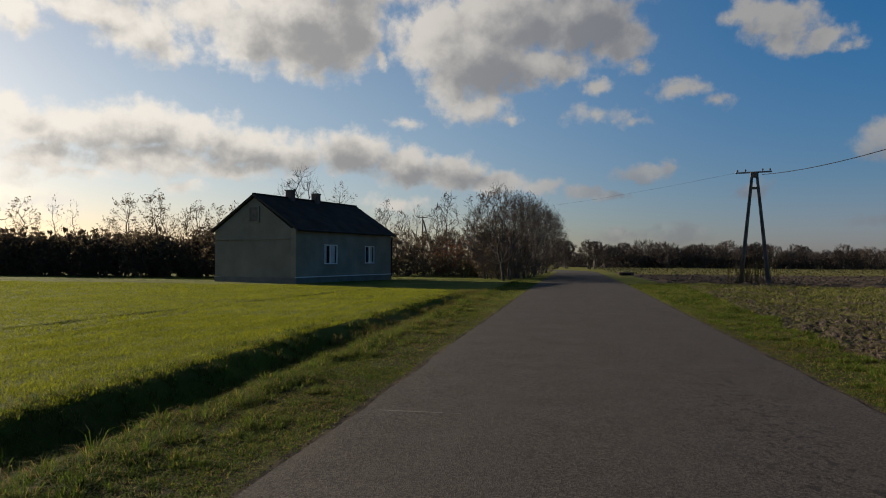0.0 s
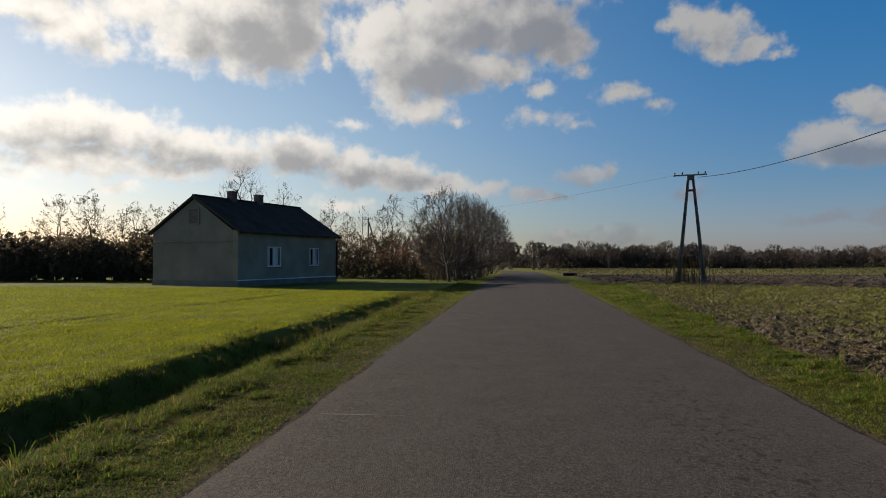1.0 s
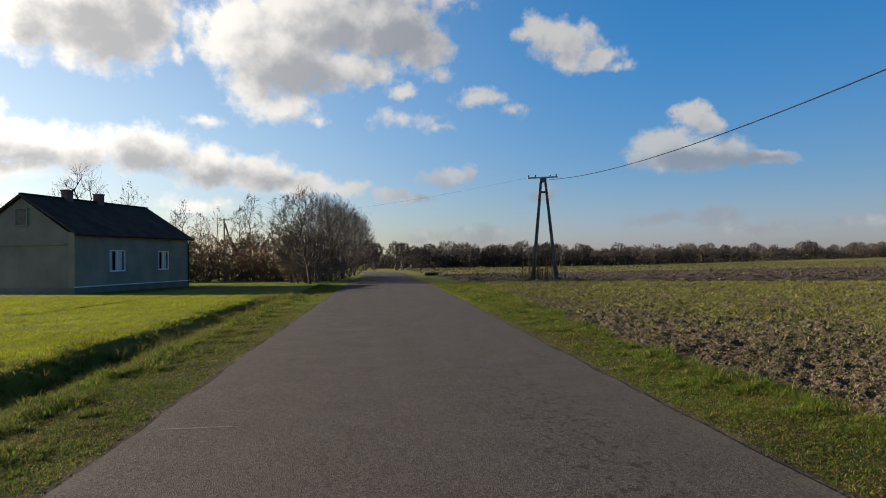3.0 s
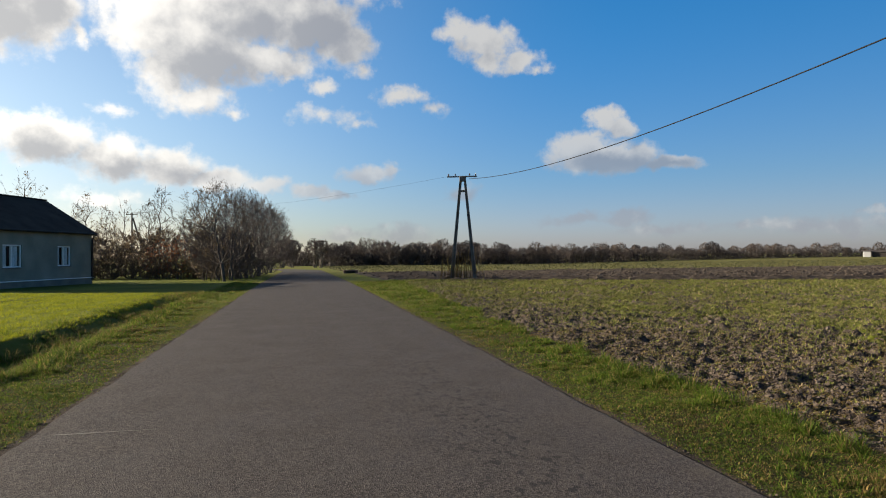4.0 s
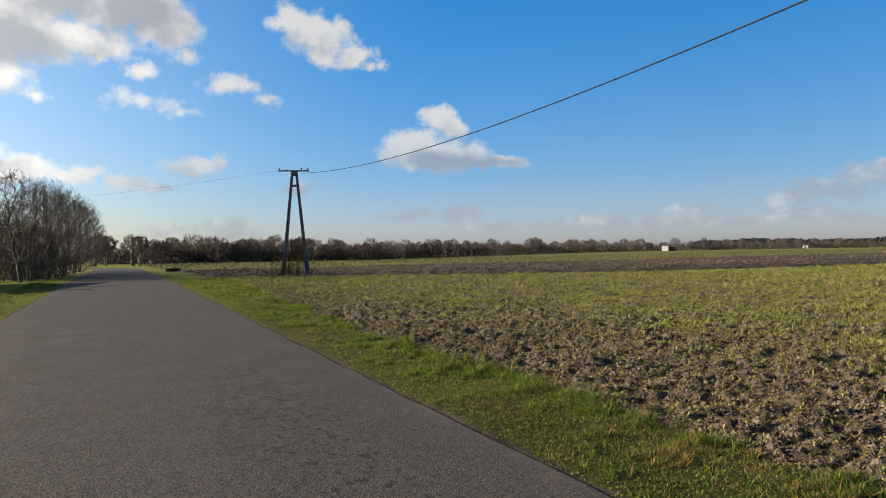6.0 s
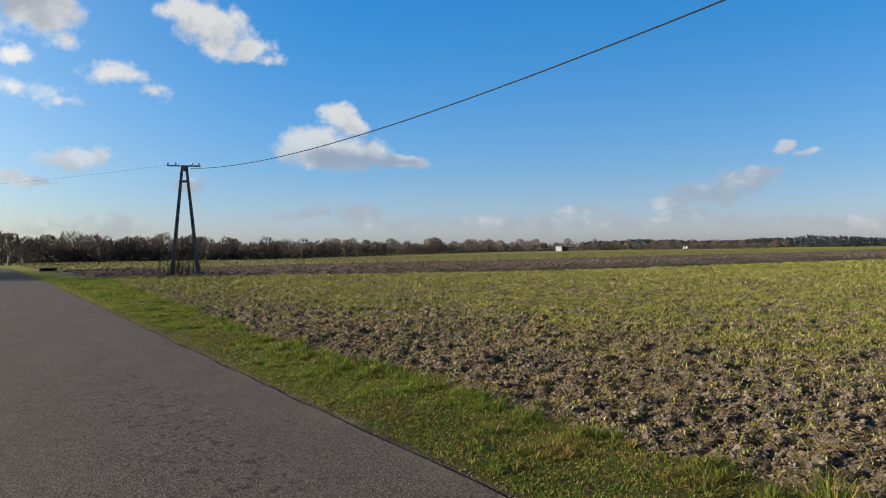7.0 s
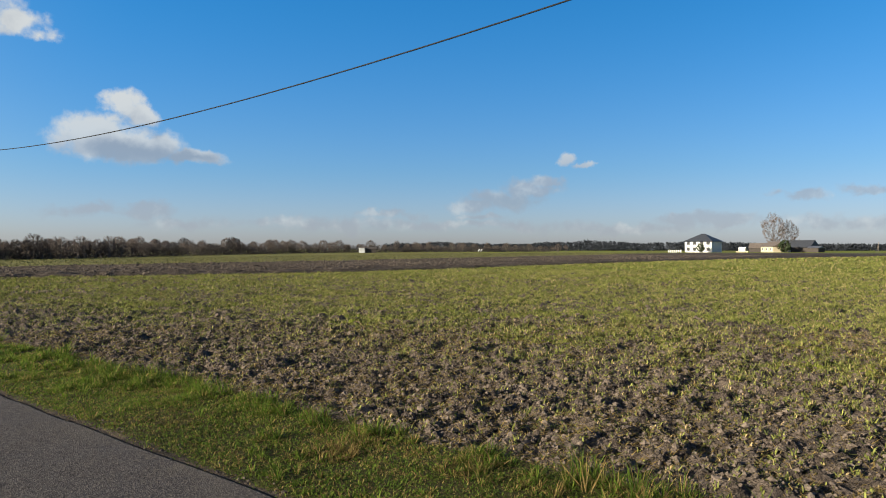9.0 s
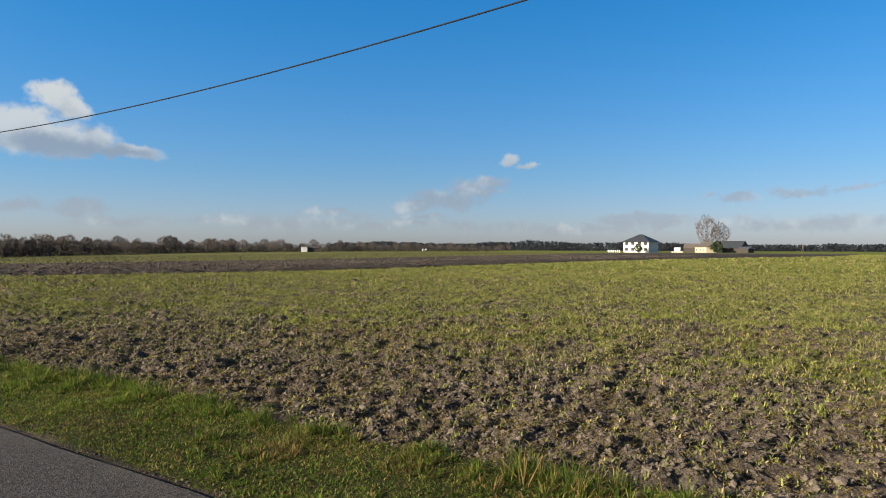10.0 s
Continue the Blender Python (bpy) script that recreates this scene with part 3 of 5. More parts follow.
def build_road():
    ys = steps((-60, 0, 4), (0, 40, 0.4), (40, 160, 2))
    us = np.array([0, 0.004, 0.03, 0.15, 0.3, 0.5, 0.7, 0.85, 0.97, 0.996, 1])
    U, Y = np.meshgrid(us, ys)
    lo = ROAD_LEFT + 0.09 * (fuzz(Y * 0, Y, 1.7, 41) - 0.5) + 0.05 * (fuzz(Y * 0, Y, 0.3, 42) - 0.5)
    hi = ROAD_RIGHT + 0.08 * (fuzz(Y * 0 + 9, Y, 1.7, 43) - 0.5)
    X = lo + (hi - lo) * U + road_shift(Y)
    Z = lie(X, Y) + 0.0 + 0.015 * (1 - (2 * U - 1) ** 2) - 0.09 * ((U == 0) | (U == 1))
    nx, ny = len(us), len(ys)
    i, j = np.meshgrid(np.arange(nx - 1), np.arange(ny - 1))
    a = (j * nx + i).ravel()
    me = raw("road", np.stack([X, Y, Z], -1), np.stack([a, a + 1, a + nx + 1, a + nx], -1), M_ASPHALT, False)
    road = tagged(new("road", me), "narrow country road of worn grey-brown asphalt", "road", kind="structure")
    return road


build_ground()
road = build_road()

# ---- trees ----


def bent(a, b, n, sway, rng):
    """A branch line from a to b that leaves more level and then rises."""
    u = np.linspace(0, 1, n)[:, None]
    pts = a + (b - a) * u
    pts[:, 2] += -sway * np.linalg.norm(b - a) * (u * (1 - u))[:, 0] * 1.6
    pts[1:-1] += rng.normal(0, 0.022 * np.linalg.norm(b - a), (n - 2, 3))
    return pts


def crown_points(rng, count, low, tall, wide, shell, flare):
    """Points in an egg-shaped crown between low and tall, with an uneven rim; flare: how much narrower it is at the top."""
    v = rng.normal(0, 1, (count, 3))
    v /= np.linalg.norm(v, axis=1)[:, None]
    r = shell + (1 - shell) * rng.random(count) ** 0.5
    lump = 1 + 0.22 * np.sin(3.1 * v[:, 0] + 5 * v[:, 2] + rng.uniform(0, 6)) * np.cos(4.2 * v[:, 1] + rng.uniform(0, 6))
    v *= (r * lump)[:, None]
    z = (low + tall) / 2 + v[:, 2] * (tall - low) / 2
    k = wide * (1.12 - flare * (z - low) / (tall - low))
    return np.stack([v[:, 0] * k, v[:, 1] * k, z], -1)


def grow(rng, tall, girth, stems, low, wide, limbs, boughs, twigs, lean, coarse, fine, flare):
    """Lines (points, radii, order) of a bare tree that fills an egg-shaped crown, and its twig tips."""
    lines, tips = [], []
    nodes = []
    for k in range(stems):
        a = 6.28 * (k + rng.random()) / stems
        foot = np.array([math.cos(a), math.sin(a), 0]) * (0.0 if stems == 1 else 0.08 * wide + 0.12)
        head = np.array([math.cos(a), math.sin(a), 0]) * (0.12 * wide if stems == 1 else 0.5 * wide * rng.uniform(0.3, 1)) + np.array([lean, 0, tall * rng.uniform(0.78, 0.9)])
        pts = bent(foot - np.array([0, 0, 0.15]), head, 9, 0.0, rng)
        pts[1:-1, :2] += rng.normal(0, 0.012 * tall, (7, 2))
        rad = girth * rng.uniform(0.75, 1.0) * np.linspace(1, 0.15, 9) ** 0.8
        lines.append((pts, rad, 0))
        for i in range(1, 8):
            for s in (0, 0.5):
                nodes.append((pts[i] + (pts[i + 1] - pts[i]) * s, rad[i]))
    for order, count, n, shell, sway in ((1, limbs, 6, 0.45, 0.12), (2, boughs, 4 if coarse else 5, 0.45, 0.1), (3, twigs, 3 if coarse else 4, 0.72, 0.05)):
        at = np.array([p for p, _ in nodes])
        goals = crown_points(rng, count, low, tall, wide, shell, flare) + np.array([lean * 0.7, 0, 0])
        fresh = []
        for goal in goals:
            away, out = goal - at, goal - np.array([0, 0, 0.25 * low])
            far = np.linalg.norm(away, axis=1) + 1e-6
            straight = (away @ out) / (far * np.linalg.norm(out))
            d = far * (1.9 - 1.1 * straight) + 1.3 * np.clip(at[:, 2] - goal[2] + 0.25 * np.linalg.norm(at[:, :2] - goal[:2], axis=1), 0, None)
            i = int(np.argmin(d))
            if np.linalg.norm(at[i] - goal) < 0.05:
                continue
            pts = bent(at[i], goal, n, sway, rng)
            rad = min(nodes[i][1] * 0.62, girth * (0.5, 0.26, 0.12)[order - 1]) * np.linspace(1, 0.25, n)
            rad = np.maximum(rad, fine)
            lines.append((pts, rad, order))
            fresh += [(pts[j], rad[j]) for j in range(1, n)]
            if order == 3:
                tips.append(pts[-1])
                tips.append(pts[-2])
                for t in range(0 if coarse else 2):
                    q = pts[-2 - t]
                    out = rng.normal(0, 1, 3) * 0.022 * tall + (pts[-1] - pts[0]) * 0.55
                    lines.append((np.stack([q, q + out]), np.array([1, 0.5]) * rad[-1], 3))
                    tips.append(q + out)
        nodes = nodes + fresh
    return lines, np.array(tips)


def leaves(rng, centres, size, spread, count):
    """Small folded leaves scattered round the centres."""
    at = centres[rng.integers(0, len(centres), count)] + rng.normal(0, spread, (count, 3))
    u, v = rng.normal(0, 1, (count, 3)), rng.normal(0, 1, (count, 3))
    u /= np.linalg.norm(u, axis=1)[:, None]
    v -= u * (u * v).sum(1)[:, None]
    v /= np.linalg.norm(v, axis=1)[:, None]
    s = size * rng.uniform(0.6, 1.3, (count, 1))
    w = np.cross(u, v)
    vert = np.stack([at - u * s, at + v * s * 0.45 + w * s * 0.15, at + u * s, at - v * s * 0.45 + w * s * 0.15], 1).reshape(-1, 3)
    i = 4 * np.arange(count)[:, None]
    return vert, np.concatenate([i + np.array([[0, 1, 2]]), i + np.array([[0, 2, 3]])])


def make_tree(name, seed, label, category, tall, girth, low, wide, stems=1, limbs=14, boughs=60, twigs=260, lean=0.0, leaf=0, leaf_size=0.06, leaf_mat=None, upper=False, coarse=False, fine=0.006, flare=0.35):
    """A tree: trunk with limbs as one part, the crown of twigs as another, leaves as a third."""
    rng = np.random.default_rng(seed)
    lines, tips = grow(rng, tall, girth, stems, low, wide, limbs, boughs, twigs, lean, coarse, fine, flare)
    tree = tagged(new(name), label, category)
    part("trunk", raw("trunk", *tubes([(p, r) for p, r, o in lines if o < 2], 4 if coarse else 6), M_BARK, True), None, tree)
    part("crown", raw("crown", *tubes([(p, r) for p, r, o in lines if o >= 2], 3), M_TWIG), None, tree)
    if leaf:
        if upper:
            tips = tips[tips[:, 2] > np.quantile(tips[:, 2], 0.45)]
        v, f = leaves(rng, tips, leaf_size, 0.012 * tall, leaf)
        part("leaves", raw("leaves", v, f, leaf_mat or M_LEAF), None, tree, "sparse withered leaves")
    return tree


def plant(proto, spots, rng, group="", spin=True):
    """Copies of a tree at (x, y, size) spots; the first is the tree itself."""
    for n, (x, y, size) in enumerate(spots):
        m = pose(x, y, float(height(x, y)) - 0.02, 0, 0, rng.uniform(0, 360) if spin else 0)
        ob = proto if n == 0 else copy_thing(proto, m)
        ob.matrix_basis = m
        ob.scale = (size * rng.uniform(0.9, 1.12),) * 2 + (size,)
        tagged(ob, group=group)


def polar(bearing, far):
    return far * math.sin(radians(bearing)), far * math.cos(radians(bearing))


def plant_roadside():
    rng = np.random.default_rng(101)
    near = make_tree("roadside_tree", 3, "bare leaning roadside tree with a few withered leaves", "tree", 6.2, 0.10, 1.3, 2.0, stems=1, limbs=12, boughs=60, twigs=330, lean=-0.9, leaf=230, leaf_size=0.07, upper=True)
    plant(near, [(-4.65, 46.0, 1.06)], rng, "trees beside the road", False)
    a = make_tree("roadside_tree", 5, "many-stemmed bare bushy tree on the road verge", "tree", 6.6, 0.075, 0.7, 3.0, stems=5, limbs=24, boughs=120, twigs=850, leaf=160, leaf_size=0.06, upper=True)
    b = make_tree("roadside_tree", 8, "dense bare bushy tree with brown twigs", "tree", 6.3, 0.07, 0.3, 2.9, stems=6, limbs=24, boughs=130, twigs=900, leaf=300, leaf_size=0.06)
    plant(a, [(-4.9, 49.5, 1.02), (-4.0, 56.5, 1.05), (-4.2, 66.0, 1.08)], rng, "trees beside the road")
    plant(b, [(-4.2, 52.8, 1.04), (-3.6, 61.0, 1.08), (-3.6, 71.0, 1.1), (-3.5, 79.0, 1.05)], rng, "trees beside the road")
    slim = make_tree("slim_tree", 21, "tall slim bare tree standing in the thicket", "tree", 8.6, 0.11, 2.2, 1.25, stems=1, limbs=14, boughs=60, twigs=220, fine=0.012)
    plant(slim, [(-13.3, 71.9, 1.05), (-15.0, 73.9, 0.92), (-11.3, 80.0, 0.8), (-7.2, 98.0, 0.95), (-5.7, 104.0, 0.9), (-17.9, 69.9, 0.8), (-23.6, 67.8, 0.75), (-21.0, 71.9, 0.85), (-10.3, 86.0, 0.9)], rng, "slim trees in the thicket")


def shrub(name, seed, label, tall, leaf, mat, size=0.06):
    return make_tree(name, seed, label, "shrub", tall, 0.05, 0.15, 1.5, stems=6, limbs=12, boughs=40, twigs=190, leaf=leaf, leaf_size=size, leaf_mat=mat, coarse=True, fine=0.013)


def plant_thicket():
    rng = np.random.default_rng(131)
    plain = shrub("thicket_shrub", 33, "bare tangled shrub in a dark thicket", 4.4, 700, M_LEAF, 0.08)
    dense = shrub("thicket_shrub", 35, "dense dark shrub with brown leaves", 3.7, 1900, M_LEAF, 0.10)
    russet = shrub("russet_shrub", 37, "shrub with russet autumn leaves", 3.4, 900, M_RUST, 0.07)
    spots = [(x + rng.uniform(-0.6, 0.6), y + rng.uniform(-1, 1), rng.uniform(0.75, 1.15)) for x, y in
             [(-22.5, 61.8), (-20.5, 59.8), (-18.8, 60.9), (-16.9, 59.9), (-15.4, 58.9), (-13.3, 59.9), (-11.8, 57.9), (-10.3, 58.0), (-8.7, 57.0), (-7.2, 56.0), (-19.5, 65.9), (-14.4, 65.9), (-9.7, 63.0), (-25.6, 63.8), (-6.5, 60.0), (-6.1, 66.0), (-6.2, 72.0),
              (-17.4, 63.9), (-12.3, 62.9), (-8.2, 67.0), (-15.9, 67.9), (-22.0, 64.8), (-6.4, 48.5), (-5.5, 51.0), (-6.6, 54.0), (-5.1, 56.0), (-5.3, 60.0), (-13.8, 56.9), (-16.4, 56.9), (-19.5, 57.8), (-10.8, 61.0), (-7.4, 63.0)]]
    spots += [(-23.6 + 1.38 * k + rng.uniform(-0.4, 0.4), 55.5 + rng.uniform(-0.8, 0.8), rng.uniform(0.4, 0.6)) for k in range(13)]
    plant(plain, spots[::2], rng, "thicket shrubs")
    plant(dense, spots[1::2], rng, "thicket shrubs")
    plant(russet, [(-8.8, 54.8, 1.0), (-10.5, 55.6, 0.9), (-7.6, 55.0, 0.75)], rng, "russet shrubs")
    hedge = []
    for k in range(46):
        x = -59.6 + 38.2 * k / 45
        hedge.append((x + rng.uniform(-0.4, 0.4), 46.0 + rng.uniform(-1.0, 1.6), rng.uniform(0.8, 1.05)))
    hedge += [(-58.5 + 2.3 * k + rng.uniform(-0.5, 0.5), 48.8 + rng.uniform(-0.6, 0.6), rng.uniform(0.9, 1.1)) for k in range(16)]
    h1 = shrub("hedge_shrub", 41, "dense dark hedge shrub behind the field", 3.3, 2300, M_LEAF, 0.125)
    h2 = shrub("hedge_shrub", 43, "tangled hedge shrub with brown leaves behind the field", 3.6, 1900, M_LEAF, 0.115)
    plant(h1, hedge[::2], rng, "hedge behind the field")
    plant(h2, hedge[1::2], rng, "hedge behind the field")
    leafy_tree = make_tree("field_tree", 51, "slender tree with sparse leaves behind the hedge", "tree", 7.0, 0.09, 2.4, 1.3, stems=2, limbs=10, boughs=36, twigs=110, leaf=420, leaf_size=0.095)
    other = make_tree("field_tree", 53, "thin-crowned tree with clinging leaves behind the hedge", "tree", 6.6, 0.08, 2.0, 1.2, stems=1, limbs=9, boughs=34, twigs=110, leaf=380, leaf_size=0.095)
    plant(leafy_tree, [(-37.6, 51.4, 1.0), (-35.4, 52.0, 1.05), (-30.9, 51.6, 0.9), (-27.2, 51.7, 0.88), (-51.0, 49.0, 0.95)], rng, "trees behind the hedge")
    plant(other, [(-33.7, 51.0, 0.95), (-32.2, 52.1, 0.9), (-29.1, 51.6, 0.95), (-25.8, 51.7, 0.85), (-45.7, 49.2, 1.05), (-39.3, 51.4, 0.8)], rng, "trees behind the hedge")
    bare = make_tree("field_tree", 57, "thin crooked bare tree behind the hedge", "tree", 7.0, 0.09, 3.2, 0.75, stems=1, limbs=5, boughs=10, twigs=26, leaf=40, leaf_size=0.10)
    plant(bare, [(-43.1, 49.7, 0.95), (-41.3, 49.8, 0.88)], rng, "trees behind the hedge")
    behind = make_tree("yard_tree", 61, "bare tree rising behind the house roof", "tree", 9.0, 0.13, 2.8, 2.1, stems=2, limbs=14, boughs=70, twigs=340, leaf=20, leaf_size=0.08)
    plant(behind, [(-22.2, 52.5, 1.0)], rng, "trees behind the house")
    sparse = make_tree("yard_tree", 63, "thin tree with clinging leaves behind the house roof", "tree", 8.2, 0.11, 3.2, 1.5, stems=1, limbs=9, boughs=30, twigs=90, leaf=260, leaf_size=0.09)
    plant(sparse, [(-20.1, 56.5, 1.0), (-16.8, 59.9, 0.85), (-14.4, 61.9, 0.8)], rng, "trees behind the house")


def plant_far():
    rng = np.random.default_rng(171)
    kinds = []
    for k, (tall, stems, low, wide) in enumerate([(10.0, 3, 3.0, 3.0), (10.0, 2, 4.6, 2.6), (10.0, 4, 2.4, 3.8), (10.0, 3, 2.6, 3.3), (10.0, 5, 0.4, 4.2)]):
        kinds.append(make_tree("far_tree", 71 + k, "bare dark round-crowned tree in the far tree line", "tree", tall, 0.3, low, wide, stems=stems, limbs=14, boughs=60, twigs=560, leaf=1000, leaf_size=0.22, leaf_mat=M_BRUSH, coarse=True, fine=0.045, flare=0.0))
    places = [[] for _ in kinds]
    for row in range(2):
        b = 2.6
        while b < 62:
            far = 178 + 14 * row + rng.uniform(-6, 6) + max(0, b - 20) * 5.5
            k = int(rng.choice(5, p=[0.28, 0.16, 0.22, 0.24, 0.10]))
            crown = np.interp(b, [2, 14, 18, 30, 40, 50, 62], [1.48, 1.38, 1.08, 0.96, 0.80, 0.60, 0.42]) * (0.52 + 0.62 * rng.random() ** 1.4) * (1 - 0.1 * row)
            x, y = polar(b, far)
            places[k].append((x, y, (far * math.tan(radians(crown)) + 1.5 - float(height(x, y))) / 10))
            b += rng.uniform(0.4, 0.95) * (1 + 0.6 * ramp(b, 36, 46))
    places[1] += [(*polar(1.7, 128), 0.54), (*polar(-0.6, 140), 0.58)]
    places[3] += [(*polar(1.25, 130), 0.55), (*polar(-1.4, 136), 0.60)]
    places[2] += [(*polar(-0.1, 190), 0.45), (*polar(2.5, 170), 0.45), (*polar(-0.8, 165), 0.5)]
    places[0] += [(*polar(-0.6, 158), 0.46), (*polar(0.5, 186), 0.42)]
    for proto, spots in zip(kinds, places):
        plant(proto, spots, rng, "far tree line")
    giant = make_tree("farm_tree", 91, "tall bare twin-crowned tree beside the farm buildings", "tree", 18, 0.17, 4.0, 4.0, stems=4, limbs=26, boughs=120, twigs=1300, coarse=True, fine=0.032, flare=-0.35)
    plant(giant, [(*polar(76.91, 352), 1.0), (*polar(77.94, 356), 0.82)], rng, "trees at the farm")
    ever = make_tree("garden_tree", 93, "dark evergreen tree before the white villa", "tree", 4.6, 0.2, 0.3, 2.0, leaf=1800, leaf_size=0.33, leaf_mat=M_EVERGREEN, twigs=100, coarse=True)
    plant(ever, [(*polar(71.68, 322), 0.9), (*polar(77.63, 338), 1.25)], rng, "evergreens at the houses")


def far_brush():
    """Brown brushwood between the trunks of the far tree line."""
    rng = np.random.default_rng(181)
    n = 5200
    b = rng.uniform(-1.2, 60, n)
    far = 176 + rng.uniform(0, 30, n) + np.clip(b - 20, 0, None) * 5.5
    tall = (1.8 + 3.0 * fuzz(b * 4, far * 0.05, 0.5, 57)) * rng.uniform(0.6, 1.1, n)
    x, y = far * np.sin(np.radians(b)), far * np.cos(np.radians(b))
    k = 9
    at = np.repeat(np.stack([x, y, lie(x, y)], -1), k, 0)
    u = rng.random(n * k)
    at[:, 2] += u * np.repeat(tall, k)
    at[:, :2] += rng.normal(0, 0.7, (n * k, 2))
    v, f = leaves(rng, at, 0.34, 0.1, n * k)
    tagged(new("far_brush", raw("far_brush", v, f, M_BRUSH)), "brown brushwood under the far trees", "brushwood", kind="stuff")


def far_woods():
    """Dark woodland along the horizon."""
    rng = np.random.default_rng(191)
    n = 1200
    b = rng.uniform(46, 96, n)
    far = rng.uniform(620, 760, n)
    tall = (4.6 + 6.0 * fuzz(b, b * 0, 0.35, 55)) * (1 - 0.25 * ramp(b, 70, 80)) + rng.uniform(-0.4, 0.4, n)
    x, y = far * np.sin(np.radians(b)), far * np.cos(np.radians(b))
    centres = np.stack([x, y, np.zeros(n)], -1)
    k = 34
    at = np.repeat(centres, k, 0)
    u = rng.random(n * k)
    at[:, 2] = u * np.repeat(tall, k)
    at[:, :2] += rng.normal(0, 1, (n * k, 2)) * (2.9 - 2.0 * u)[:, None]
    v, f = leaves(rng, at, 1.1, 0.2, n * k)
    tagged(new("far_woods", raw("far_woods", v, f, M_WOODS)), "dark woodland along the horizon", "woods", kind="stuff")


plant_roadside()
plant_thicket()
plant_far()
far_woods()
far_brush()

# ---- house ----


def quad_sheet(corners, thick):
    """A slab under four corners, thick downwards."""
    bm = bmesh.new()
    a = [bm.verts.new(c) for c in corners]
    b = [bm.verts.new((c[0], c[1], c[2] - thick)) for c in corners]
    bm.faces.new(a)
    bm.faces.new(b[::-1])
    for i in range(4):
        j = (i + 1) % 4
        bm.faces.new((a[i], b[i], b[j], a[j]))
    return bm


def wall_with_holes(length, z0, z1, thick, holes):
    """A wall along x from 0 to length, its outer face at y = 0 and its body towards +y; holes: (x0, x1, z0, z1)."""
    bm = bmesh.new()
    cuts = sorted({0, length, *[h[0] for h in holes], *[h[1] for h in holes]})
    for a, b in zip(cuts, cuts[1:]):
        mid = (a + b) / 2
        spans, low = [], z0
        for h in sorted(holes, key=lambda h: h[2]):
            if h[0] < mid < h[1]:
                spans.append((low, h[2]))
                low = h[3]
        spans.append((low, z1))
        for lo, hi in spans:
            if hi > lo:
                box(mid, thick / 2, (lo + hi) / 2, b - a, thick, hi - lo, bm=bm)
    bmesh.ops.remove_doubles(bm, verts=bm.verts, dist=0.001)
    return bm


def window(parent, x, z, wide, high, turn, name="window", curtain=True):
    """A two-light casement in an opening whose outer lower left corner is at (x, z) of the wall's frame."""
    w = new(name)
    w.parent = parent
    w.matrix_basis = turn @ pose(x, 0.06, z)
    bm = bmesh.new()
    b = 0.07
    box(b / 2, 0.03, high / 2, b, 0.07, high, bm=bm)
    box(wide - b / 2, 0.03, high / 2, b, 0.07, high, bm=bm)
    box(wide / 2, 0.03, b / 2, wide - 2 * b, 0.07, b, bm=bm)
    box(wide / 2, 0.03, high - b / 2, wide - 2 * b, 0.07, b, bm=bm)
    part("window_frame", bm, M_WHITE, w, "white painted window frame")
    part("mullion", box(wide / 2, 0.03, high / 2, 0.09, 0.06, high - 2 * b), M_WHITE, w)
    for k in (0, 1):
        cx = wide / 4 + 0.01 + k * (wide / 2 - 0.02)
        p = part("pane", box(cx, 0.04, high / 2, wide / 2 - 0.115, 0.006, high - 2 * b), M_GLASS, w)
        p.visible_shadow = False
    if curtain:
        bm = bmesh.new()
        n = 36
        rows = []
        for zc in (0.08, high - 0.08):
            rows.append([bm.verts.new((0.08 + (wide - 0.16) * i / n, 0.16 + 0.018 * math.sin(i * 1.9), zc)) for i in range(n + 1)])
        for i in range(n):
            if abs(i - n / 2 + 3) > 3:
                bm.faces.new((rows[0][i], rows[0][i + 1], rows[1][i + 1], rows[1][i]))
        part("curtain", bm, M_CURTAIN, w, "white net curtain")
    part("window_sill", box(wide / 2, -0.06, -0.02, wide + 0.12, 0.16, 0.04, 0.008), M_IRON, w)
    return w


